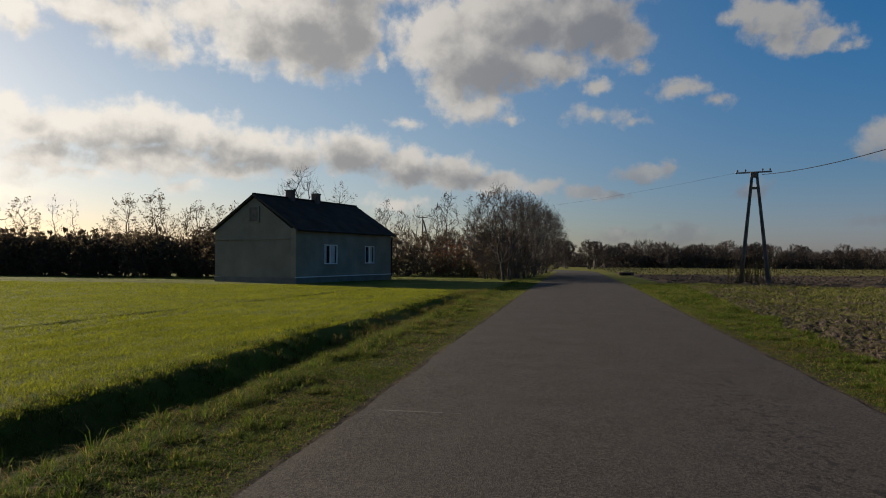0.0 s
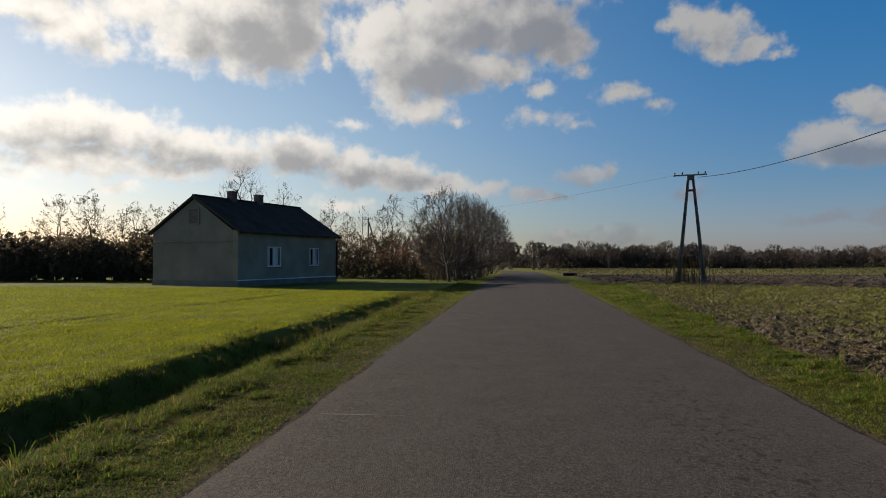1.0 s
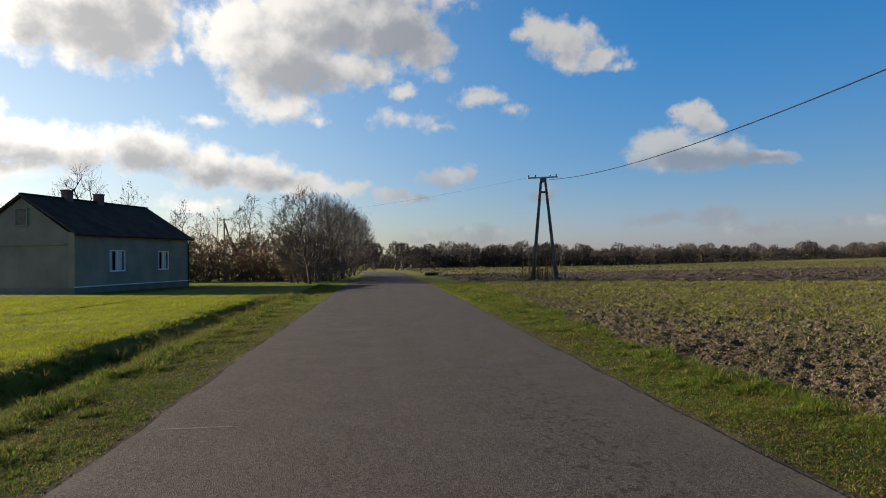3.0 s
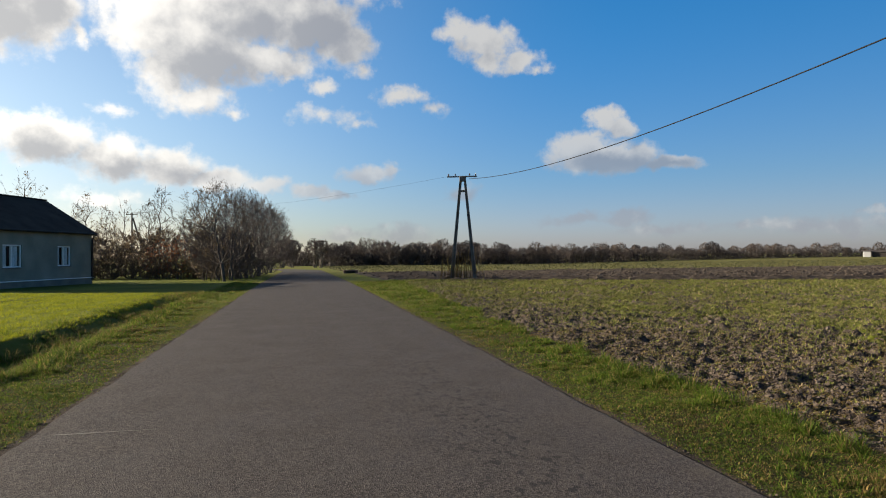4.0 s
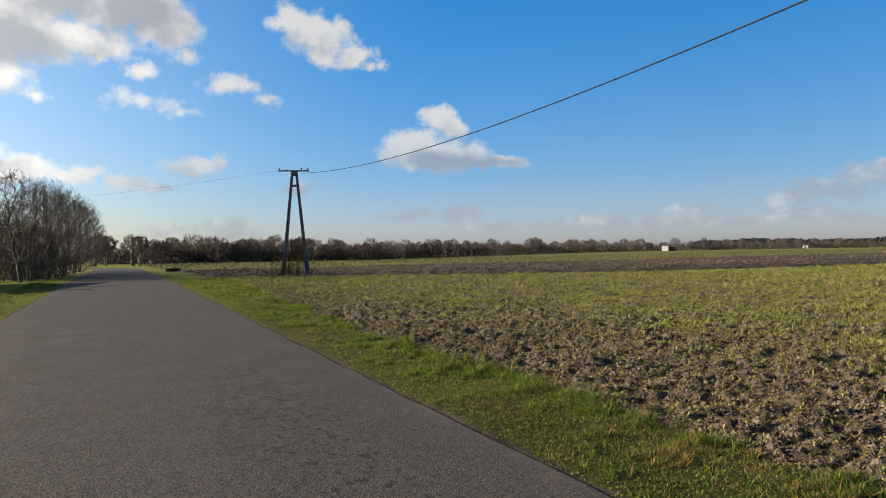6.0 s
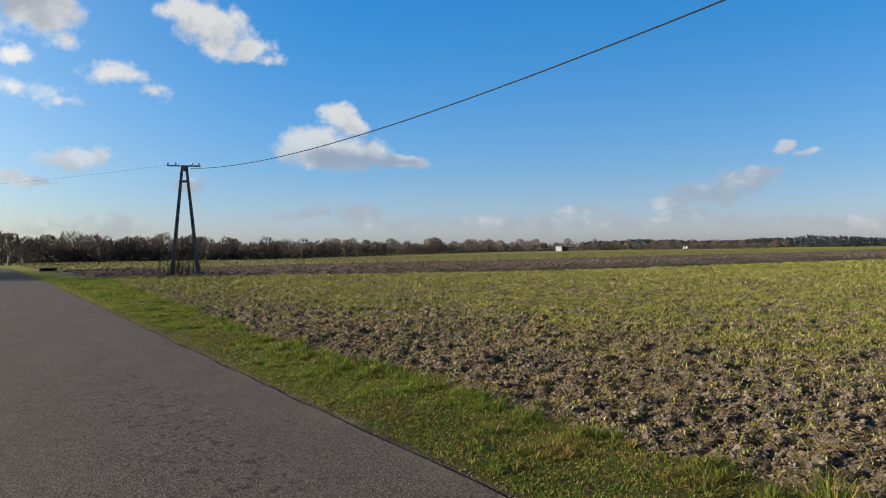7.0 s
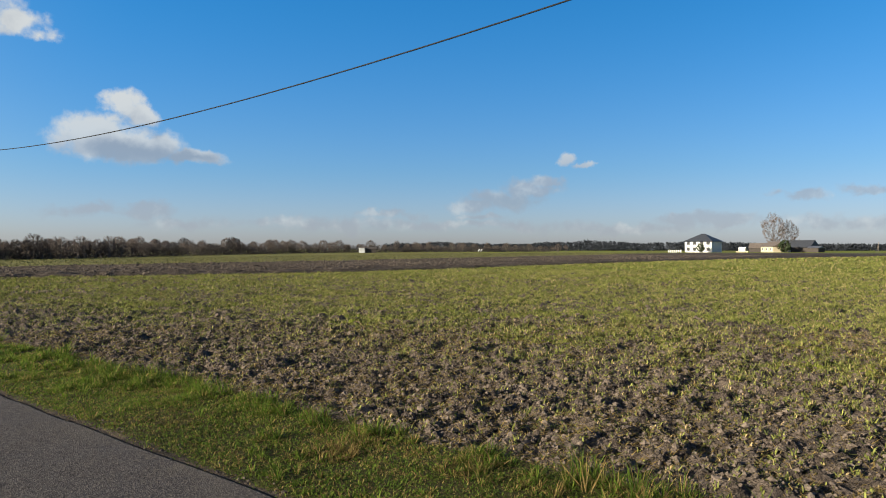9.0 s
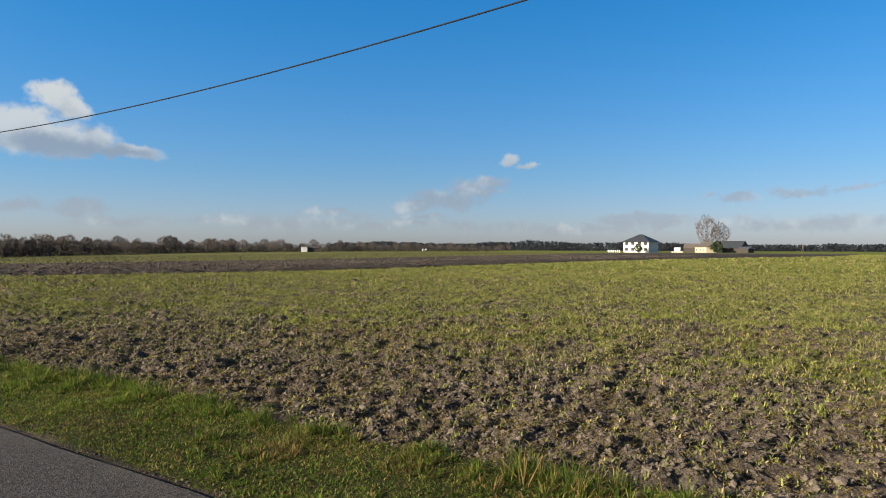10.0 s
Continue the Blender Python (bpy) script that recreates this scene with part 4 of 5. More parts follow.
def build_house():
    """Long axis along local y, the near gable at y = 0 facing the field, the road-side wall at x = 0, the body towards -x."""
    L, W, EAVE, RIDGE = 10.45, 6.18, 3.168, 5.13
    house = tagged(new("house"), "small old single-storey house with grey render and dark roof", "house")
    house.matrix_basis = pose(-15.48, 36.07, 0.0, 0, 0, -15.74)
    side = pose(0, 0, 0, 0, 0, 90)
    holes = [(2.66, 4.10, 1.08, 2.28), (7.10, 8.36, 1.10, 2.26)]
    bm = wall_with_holes(L, 0.32, EAVE, 0.35, holes)
    bm.transform(side)
    part("wall", bm, M_PLASTER, house, "grey-green rendered long wall")
    bm = prism([(-W, 0.32), (-0.352, 0.32), (-0.352, EAVE - 0.02), (-W / 2 - 0.02, RIDGE - 0.12), (-W, EAVE - 0.1)], 0.33)
    part("wall", bm, M_GABLE, house, "grey rendered gable wall")
    bm = prism([(-W, 0.32), (-0.352, 0.32), (-0.352, EAVE - 0.02), (-W / 2 - 0.02, RIDGE - 0.12), (-W, EAVE - 0.1)], 0.33)
    bm.transform(pose(0, L - 0.33, 0))
    part("wall", bm, M_GABLE, house)
    part("wall", box(-W + 0.17, L / 2, (0.32 + EAVE) / 2 - 0.05, 0.33, L - 0.7, EAVE - 0.42), M_PLASTER, house)
    part("plinth", box(-W / 2, L / 2, -0.09, W + 0.06, L + 0.06, 0.82, 0.02), M_PLINTH, house, "dark cement plinth")
    part("ledge", box(0.045, L / 2, 0.345, 0.09, L + 0.08, 0.05, 0.01), M_WHITE, house, "pale ledge above the plinth")
    part("string_course", box(-W / 2 - 0.2, -0.03, EAVE - 0.62, W - 0.5, 0.06, 0.09, 0.01), M_GABLE, house)
    part("room", box(-W / 2, L / 2, 1.6, W - 0.9, L - 1.2, 2.2), M_DARK, house)
    for x0, x1, z0, z1 in holes:
        window(house, x0, z0, x1 - x0, z1 - z0, side)
    # attic hatch in the gable
    part("attic_shutter", box(-W / 2, -0.02, 4.0, 0.62, 0.05, 0.8, 0.01), M_WOOD, house, "grey boarded attic shutter")
    bm = bmesh.new()
    for cx, cz, sx, sz in ((-W / 2 - 0.35, 4.0, 0.08, 0.96), (-W / 2 + 0.35, 4.0, 0.08, 0.96), (-W / 2, 4.45, 0.62, 0.08), (-W / 2, 3.55, 0.62, 0.08)):
        box(cx, -0.03, cz, sx, 0.07, sz, bm=bm)
    part("attic_frame", bm, M_GABLE, house)
    # roof slopes with overhangs; the far end is half hipped
    o, g0, g1 = 0.25, -0.12, L + 0.15
    rise = (RIDGE - EAVE) / (W / 2)
    low = EAVE - o * rise + 0.1
    top = RIDGE + 0.1
    mid = -W / 2
    part("roof_slope", quad_sheet([(o, g0, low), (o, g1, low), (mid, g1, top), (mid, g0, top)], 0.12), M_ROOF, house, "dark weathered roof covering")
    part("roof_slope", quad_sheet([(mid, g0, top), (mid, g1, top), (-W - o, g1, low), (-W - o, g0, low)], 0.12), M_ROOF, house)
    part("ridge_cap", box(mid, (g0 + g1) / 2, top + 0.01, 0.22, g1 - g0, 0.07, 0.02), M_ROOF, house)
    part("bargeboard", quad_sheet([(o, g0 - 0.03, low), (o, g0, low), (mid, g0, top), (mid, g0 - 0.03, top)], 0.13), M_BARN, house)
    part("bargeboard", quad_sheet([(mid, g0 - 0.03, top), (mid, g0, top), (-W - o, g0, low), (-W - o, g0 - 0.03, low)], 0.13), M_BARN, house)
    v, f = tubes([([(o + 0.05, g0, low - 0.06), (o + 0.05, g1, low - 0.06)], [0.06, 0.06])], 8)
    part("gutter", raw("gutter", v, f, M_BARN, True), None, house)
    v, f = tubes([([(o + 0.05, L + 0.1, low - 0.08), (0.1, L - 0.1, low - 0.4), (0.08, L - 0.1, 0.2)], [0.045] * 3)], 8)
    part("downpipe", raw("downpipe", v, f, M_BARN, True), None, house)
    for y0 in (3.12, 5.72):
        c = part("chimney", box(mid + 0.1, y0, top - 0.02, 0.44, 0.46, 0.88, 0.02), M_BRICK, house, "sooty brick chimney")
        part("chimney_cap", box(mid + 0.1, y0, top + 0.455, 0.50, 0.52, 0.07, 0.015), M_CONCRETE, c)
    # lean-to behind
    bm = prism([(-W - 1.5, -0.3), (-W, -0.3), (-W, 2.75), (-W - 1.5, 2.1)], 3.6)
    bm.transform(pose(0, 5.0, 0))
    part("lean_to", bm, M_WOOD, house, "low boarded lean-to")
    return house


build_house()

# ---- power line ----


def a_pole(label):
    """An A-shaped pole of two concrete legs with slots, cross-arm and insulators; the legs stand along local x."""
    TOP, FOOT = 6.72, 0.79
    pole = tagged(new("utility_pole"), label, "pole", "poles of the power line")
    for s in (-1, 1):
        bm = bmesh.new()
        n = 15
        for k in range(n):
            u = (k + 0.5) / n
            length = math.hypot(TOP + 0.3, FOOT - 0.12) / n
            x = s * (FOOT + (0.12 - FOOT) * u)
            z = -0.3 + (TOP + 0.3) * u
            tilt = Matrix.Rotation(-s * math.atan2(FOOT - 0.12, TOP + 0.3), 4, "Y")
            wide, deep = 0.235 - 0.09 * u, 0.27 - 0.10 * u
            for e in (-1, 1):
                off = tilt @ Vector((e * (wide / 2 - 0.03), 0, 0))
                box(x + off.x, 0, z + off.z, 0.06, deep, length, bm=bm, turn=tilt)
            if k % 2 == 0 or k > 11:
                box(x, 0, z, wide - 0.11, deep - 0.05, length, bm=bm, turn=tilt)
            else:
                box(x, 0, z, wide - 0.11, deep * 0.25, length, bm=bm, turn=tilt)
        part("leg", bm, M_CONCRETE, pole, "slotted grey concrete leg")
    part("head_block", box(0, 0, TOP - 0.14, 0.42, 0.30, 0.34, 0.02), M_CONCRETE, pole)
    part("spreader", box(0, 0, TOP - 0.95, 0.36, 0.14, 0.14, 0.01), M_CONCRETE, pole)
    part("cross_arm", box(-0.05, 0.05, TOP + 0.02, 2.0, 0.09, 0.09, 0.01), M_IRON, pole, "steel cross-arm")
    for x in (-0.95, -0.5, 0.45, 0.85):
        v, f = tubes([([(x, 0.05, TOP + 0.06), (x, 0.05, TOP + 0.1), (x, 0.05, TOP + 0.12), (x, 0.05, TOP + 0.17), (x, 0.05, TOP + 0.18), (x, 0.05, TOP + 0.22)], [0.02, 0.02, 0.055, 0.05, 0.03, 0.035])], 8)
        part("insulator", raw("insulator", v, f, M_PORCELAIN, True), None, pole)
    return pole


def sag_wire(a, b, drop, radius, label):
    n = 40
    a, b = np.array(a, float), np.array(b, float)
    u = np.linspace(0, 1, n)[:, None]
    pts = a + (b - a) * u
    pts[:, 2] -= drop * 4 * (u * (1 - u))[:, 0]
    v, f = tubes([(pts, np.full(n, radius))], 6)
    ob = new("power_cable", raw("power_cable", v, f, M_WIRE, True))
    tagged(ob, label, "cable", "cables of the power line")


def wood_pole():
    pole = tagged(new("utility_pole"), "old braced wooden pole with a short cross-arm", "pole", "poles of the power line")
    v, f = tubes([([(0, 0, -0.2), (0, 0, 3.5), (0, 0, 7.1)], [0.13, 0.11, 0.09])], 8)
    part("post", raw("post", v, f, M_WOOD, True), None, pole)
    v, f = tubes([([(2.1, 0.4, -0.2), (1.05, 0.2, 3.2), (0.1, 0.02, 6.5)], [0.12, 0.11, 0.09])], 8)
    part("brace", raw("brace", v, f, M_WOOD, True), None, pole)
    part("cross_arm", box(0, 0, 6.9, 1.5, 0.1, 0.1, 0.01), M_WOOD, pole)
    for x in (-0.65, 0.65):
        v, f = tubes([([(x, 0, 6.94), (x, 0, 7.0), (x, 0, 7.02), (x, 0, 7.12)], [0.02, 0.02, 0.05, 0.04])], 8)
        part("insulator", raw("insulator", v, f, M_PORCELAIN, True), None, pole)
    return pole


POLE = (10.75, 43.66)
p = a_pole("A-shaped slotted concrete power pole at the ploughed field's edge")
p.matrix_basis = pose(*POLE, float(height(*POLE)), 0, 0, -19)
copy_thing(p, pose(10.4, -9.7, float(height(10.4, -9.7)), 0, 0, 0))
w = wood_pole()
w.matrix_basis = pose(-18.9, 84, float(height(-18.9, 84)), 0, 0, -20)
sag_wire((11.15, 43.6, 6.62), (10.85, -9.7, 7.18), 1.515, 0.016, "thick black sagging cable over the field")
sag_wire((9.84, 44.0, 6.8), (-18.9, 84, 6.85), 0.7, 0.0045, "thin dark cable crossing the road")

for bearing, far, size in ((78.6, 355, 0.9), (83.6, 360, 0.65)):
    x, y = polar(bearing, far)
    c = copy_thing(w, pose(x, y, float(height(x, y)), 0, 0, 30))
    c.scale = (size,) * 3
    tagged(c, "far wooden power pole beyond the farm")

# ---- culvert and weeds at the pole ----


def culvert():
    c = tagged(new("culvert_head"), "low dark concrete culvert head on the verge", "culvert")
    c.matrix_basis = pose(5.2, 70, float(height(5.2, 70)), 0, 0, 4)
    part("slab", box(0, 0, 0.28, 1.5, 0.5, 0.12, 0.02), M_BRICK, c)
    for s in (-1, 1):
        part("pier", box(s * 0.6, 0, 0.09, 0.24, 0.42, 0.28, 0.02), M_BRICK, c)
    part("back_wall", box(0, 0.2, 0.08, 1.0, 0.12, 0.28, 0.01), M_DARK, c)


def dry_weeds():
    rng = np.random.default_rng(201)
    lines = []
    for k in range(60):
        x, y = rng.normal(10.6, 0.75), rng.normal(43.6, 0.35)
        z = float(height(x, y))
        h = rng.uniform(0.5, 1.9)
        dx, dy = rng.normal(0, 0.12, 2) * h
        stem = np.array([(x, y, z - 0.05), (x + 0.3 * dx, y + 0.3 * dy, z + 0.5 * h), (x + dx, y + dy, z + h)])
        lines.append((stem, [0.016, 0.013, 0.008]))
        for j in range(5):
            u = rng.uniform(0.35, 0.95)
            p = stem[0] + (stem[2] - stem[0]) * u
            lines.append((np.array([p, p + rng.normal(0, 0.09, 3) + (0, 0, 0.14)]), [0.01, 0.005]))
    v, f = tubes(lines, 3)
    tagged(new("dry_weeds", raw("dry_weeds", v, f, M_DRY)), "dry brown weed stalks round the pole's feet", "weeds", kind="stuff")


# ---- farm and villa far off ----


def far_box_house(name, label, bearing, far, turn, wide, deep, walls, roof, wall_mat, roof_mat, hip=True, windows=(), over=0.6):
    """A far building: walls, a hipped or gabled roof and windows given as (x, z, w, h) on the front."""
    h = tagged(new(name), label, "house")
    x, y = polar(bearing, far)
    h.matrix_basis = pose(x, y, float(height(x, y)), 0, 0, -bearing + turn)
    part("wall", box(0, 0, walls / 2 - 0.2, wide, deep, walls + 0.4, 0.03), wall_mat, h)
    bm = bmesh.new()
    a, b = wide / 2 + over, deep / 2 + over
    r = max(a - b, 0.3) if hip else a
    low = [bm.verts.new(c) for c in ((-a, -b, walls), (a, -b, walls), (a, b, walls), (-a, b, walls))]
    top = [bm.verts.new((-r, 0, walls + roof)), bm.verts.new((r, 0, walls + roof))]
    bm.faces.new((low[0], low[1], top[1], top[0]))
    bm.faces.new((low[2], low[3], top[0], top[1]))
    bm.faces.new((low[1], low[2], top[1]))
    bm.faces.new((low[3], low[0], top[0]))
    bm.faces.new(low[::-1])
    bm.normal_update()
    bmesh.ops.bevel(bm, geom=list(bm.edges), offset=0.05, segments=1, affect="EDGES")
    part("roof", bm, roof_mat, h)
    for wx, wz, ww, wh in windows:
        w = part("window", box(wx, -deep / 2 - 0.01, wz, ww, 0.12, wh, 0.02), M_WHITE, h)
        part("pane", box(wx, -deep / 2 - 0.08, wz, ww - 0.16, 0.03, wh - 0.16), M_DARK, w, "dark glass")
    return h


def build_far_buildings():
    front = [(x, z, 1.8, 1.7) for z in (1.5, 4.2) for x in (-4.6, -1.6, 1.8, 4.7)]
    far_box_house("villa", "white two-storey villa with a dark hipped roof", 71.88, 335, -24, 12.5, 11.0, 4.9, 3.7, M_LIME, M_SLATE, True, front, 0.9)
    far_box_house("farmhouse", "cream single-storey farmhouse with a brown roof", 77.0, 345, -62, 11, 8, 2.6, 2.4, M_CREAM, M_OLD_ROOF, False, [(-3.5, 1.4, 1.2, 1.2), (0, 1.4, 1.2, 1.2), (3.5, 1.4, 1.2, 1.2)], 0.4)
    far_box_house("farm_shed", "long low farm shed with brown roof", 75.9, 356, -12, 8, 6, 2.0, 2.4, M_BARN, M_OLD_ROOF, False, [], 0.3)
    far_box_house("barn", "dark boarded barn with a low roof", 78.7, 352, -25, 12, 9, 2.2, 3.4, M_BARN, M_SLATE, False, [], 0.4)
    far_box_house("open_shed", "pale lean-to shed at the end of the barn", 79.7, 345, -30, 5, 5, 1.9, 1.0, M_BARN, M_IRON, False, [], 0.3)
    far_box_house("garden_shed", "small white garden shed beside the villa", 74.7, 340, -10, 2.6, 3, 1.7, 0.7, M_WHITE, M_WHITE, False, [], 0.2)
    far_box_house("white_building", "small white building among brown trees", 44.0, 290, 4, 2.3, 1.6, 2.0, 0.4, M_LIME, M_OLD_ROOF, False, [], 0.15)
    far_box_house("brown_barn", "brown barn adjoining a white building", 44.75, 292, 4, 4.6, 3, 1.7, 0.9, M_BARN, M_BARN, False, [], 0.3)
    far_box_house("white_cottage", "tiny white cottage at the far field edge", 54.0, 395, 0, 2.4, 3, 1.5, 0.7, M_WHITE, M_OLD_ROOF, False, [], 0.2)
    low_wall = tagged(new("garden_wall"), "low white garden wall beside the farmhouse", "wall")
    x, y = polar(74.66, 335)
    low_wall.matrix_basis = pose(x, y, float(height(x, y)), 0, 0, -72.8)
    part("wall_run", box(0, 0, 0.25, 5, 0.3, 0.7, 0.03), M_CREAM, low_wall)
    first = None
    for k in range(7):
        x, y = polar(69.3 + 0.15 * k, 330)
        m = pose(x, y, float(height(x, y)), 0, 0, -68)
        if first is None:
            first = tagged(new("fence_post"), "short white fence post before the villa", "post", "white fence posts")
            first.matrix_basis = m
            part("shaft", box(0, 0, 0.45, 0.35, 0.3, 1.1, 0.02), M_WHITE, first)
            part("cap", box(0, 0, 1.03, 0.45, 0.4, 0.08, 0.02), M_WHITE, first)
        else:
            copy_thing(first, m)


culvert()
dry_weeds()
build_far_buildings()

# ---- grass, crops and clods ----


def scatter(rng, x0, x1, y0, y1, per_m2):
    n = int((x1 - x0) * (y1 - y0) * per_m2)
    return rng.uniform(x0, x1, n), rng.uniform(y0, y1, n)


def stand(x, y):
    return np.stack([x, y, height(x, y) - 0.006], -1)


def grass(name, label, mat, batches, bend=True):
    """One object of many blades; batches: (points, height, width, lean) arrays."""
    rng = np.random.default_rng(len(label) * 7)
    vs, q, t, base = [], [], [], 0
    for xyz, h, w, lean, *ways in batches:
        v, f = blades(xyz, h, w, lean, rng, bend, *ways)
        vs.append(v)
        if bend:
            q.append(f[0] + base)
            t.append(f[1] + base)
        else:
            t.append(f[0] + base)
        base += len(v)
    groups = ([np.concatenate(q)] if q else []) + [np.concatenate(t)]
    tagged(new(name, raw(name, np.concatenate(vs), groups, mat)), label, "grass", kind="stuff")


def tufts(rng, x, y, each, radius, tall, wide, low=0.35):
    """Blades in tufts round the centres x, y, upright in the middle and leaning outwards; tall: one height for each tuft."""
    n = len(x) * each
    a = rng.uniform(0, 2 * np.pi, n)
    r = np.abs(rng.normal(0, 1, n))
    rad = np.repeat(np.broadcast_to(radius, x.shape), each)
    h = np.repeat(np.broadcast_to(tall, x.shape), each) * rng.uniform(low, 1.15, n) * (1.1 - 0.25 * np.clip(r, 0, 2))
    px, py = np.repeat(x, each) + rad * r * np.cos(a), np.repeat(y, each) + rad * r * np.sin(a)
    lean = rng.uniform(0.2, 1.1, n) + 0.6 * r
    return stand(px, py), h, wide * rng.uniform(0.7, 1.4, n), lean, a + rng.normal(0, 0.5, n)


def choose(rows, keep):
    return tuple(r[keep] for r in rows)


def sow_verges():
    rng = np.random.default_rng(301)
    green, dry = [], []

    def carpet(x0, x1, y0, y1, dens, wide, brown):
        x, y = scatter(rng, x0, x1, y0, y1, dens)
        off = np.minimum(ROAD_LEFT - 0.04 - x, 9) if x1 < 0 else np.minimum(x - ROAD_RIGHT - 0.05, field_edge(y) - x)
        keep = rng.random(len(x)) < ramp(off, -0.06, 0.16) * (0.55 + 0.45 * fuzz(x, y, 3.0, 77))
        x, y = x[keep], y[keep]
        n = len(x)
        h = (0.014 + 0.034 * fuzz(x, y, 4.0, 78) ** 1.5) * rng.uniform(0.5, 1.5, n)
        add((stand(x, y), h, wide * rng.uniform(0.7, 1.4, n), rng.uniform(0.4, 2.2, n), rng.uniform(0, 6.28, n)), brown + 0.3 * ramp(fuzz(x, y, 0.9, 79), 0.5, 0.7))

    def add(rows, share):
        brown = rng.random(len(rows[0])) < share
        green.append(choose(rows, ~brown))
        dry.append(choose(rows, brown))

    for y0, y1, dens, wide in ((-5, 1.5, 500, 0.013), (1.5, 9, 5000, 0.0075), (9, 20, 1200, 0.012), (20, 42, 500, 0.020)):
        carpet(-3.7, -2.0, y0, y1, dens, wide, 0.12)
        carpet(3.0, 5.6, y0, y1, dens, wide, 0.15)
    # the verge between road and ditch
    for y0, y1, dens, each, wide in ((-6, 2.2, 40, 14, 0.011), (2.2, 10, 250, 26, 0.0065), (10, 22, 120, 18, 0.010), (22, 46, 40, 12, 0.017)):
        x, y = scatter(rng, -3.8, -2.02, y0, y1, dens)
        edge = ROAD_LEFT + 0.05 - 0.22 * fuzz(x, y, 1.6, 61)
        gap = ramp(fuzz(x, y, 2.6, 69), 0.34, 0.5)
        keep = (x < edge) & (rng.random(len(x)) < (0.35 + 0.65 * ramp(edge - x, 0, 0.35)) * (0.25 + 0.75 * gap))
        x, y = x[keep], y[keep]
        tall = (0.020 + 0.10 * ramp(fuzz(x, y, 2.2, 62), 0.35, 0.75) * ramp(-x, 2.1, 3.2) + 0.06 * ramp(-x, 3.1, 3.5)) * rng.uniform(0.6, 1.3, len(x))
        add(tufts(rng, x, y, each, 0.03 + 0.25 * wide, tall, wide), np.repeat(0.10 + 0.45 * ramp(fuzz(x, y, 0.8, 63), 0.5, 0.75), each))
    # the verge between road and field, rank along the field's edge
    for y0, y1, dens, each, wide in ((-6, 0.0, 40, 14, 0.012), (0.0, 9, 190, 26, 0.0065), (9, 22, 150, 18, 0.010), (22, 42, 80, 12, 0.018)):
        x, y = scatter(rng, 3.0, 6.2, y0, y1, dens)
        edge = ROAD_RIGHT + 0.02 + 0.36 * fuzz(x, y, 1.5, 64)
        gap = ramp(fuzz(x, y, 2.3, 69), 0.36, 0.54)
        keep = (x > edge) & (x < field_edge(y) + 0.12 * fuzz(x, y, 2.0, 75)) & (rng.random(len(x)) < (0.35 + 0.65 * ramp(x - edge, 0, 0.4)) * (0.2 + 0.8 * gap))
        x, y = x[keep], y[keep]
        rank = ramp(x - field_edge(y), -0.45, -0.05)
        clump = ramp(fuzz(x, y, 1.1, 66), 0.36, 0.58)
        tall = (0.016 + 0.10 * ramp(fuzz(x, y, 2.9, 65), 0.35, 0.75) ** 1.3 + 0.22 * rank * clump * fuzz(x, y, 3.5, 74)) * rng.uniform(0.6, 1.35, len(x))
        withered = 0.85 * np.exp(-((x - 3.95) / 0.4) ** 2 - ((y - 3.4) / 0.9) ** 2)
        share = withered + (0.05 + 0.5 * ramp(fuzz(x, y, 0.7, 67), 0.50, 0.70)) * (1 - 0.7 * rank) * (0.3 + 0.7 * (1 - ramp(y, 4.5, 9)))
        add(tufts(rng, x, y, each, 0.028 + 0.25 * wide, tall, wide), np.repeat(share, each))
    # rank grass on the banks and in the bottom of the ditch
    for x0, x1, dens, tall0, brown in ((-5.6, -4.7, 40, 0.11, 0.2), (-4.8, -3.7, 34, 0.19, 0.45), (-3.8, -3.25, 40, 0.13, 0.2)):
        x, y = scatter(rng, x0, x1, -2, 30, dens)
        keep = rng.random(len(x)) < 0.25 + 0.75 * ramp(fuzz(x, y, 0.9, 68), 0.4, 0.6)
        x, y = x[keep], y[keep]
        tall = tall0 * rng.uniform(0.5, 1.5, len(x)) * (0.5 + fuzz(x, y, 0.6, 76))
        add(tufts(rng, x, y, 26, 0.06, tall, 0.008), np.repeat(brown, 26 * len(x)))
        x, y = scatter(rng, x0, x1, 2, 11, 1.4 * dens)
        tall = 0.7 * tall0 * rng.uniform(0.5, 1.5, len(x))
        add(tufts(rng, x, y, 22, 0.05, tall, 0.007), np.repeat(0.7 * brown, 22 * len(x)))
    grass("verge_grass", "short bright green grass on the road verges", M_GRASS, green)
    grass("withered_grass", "withered straw-coloured grass among the verges", M_DRY, dry)


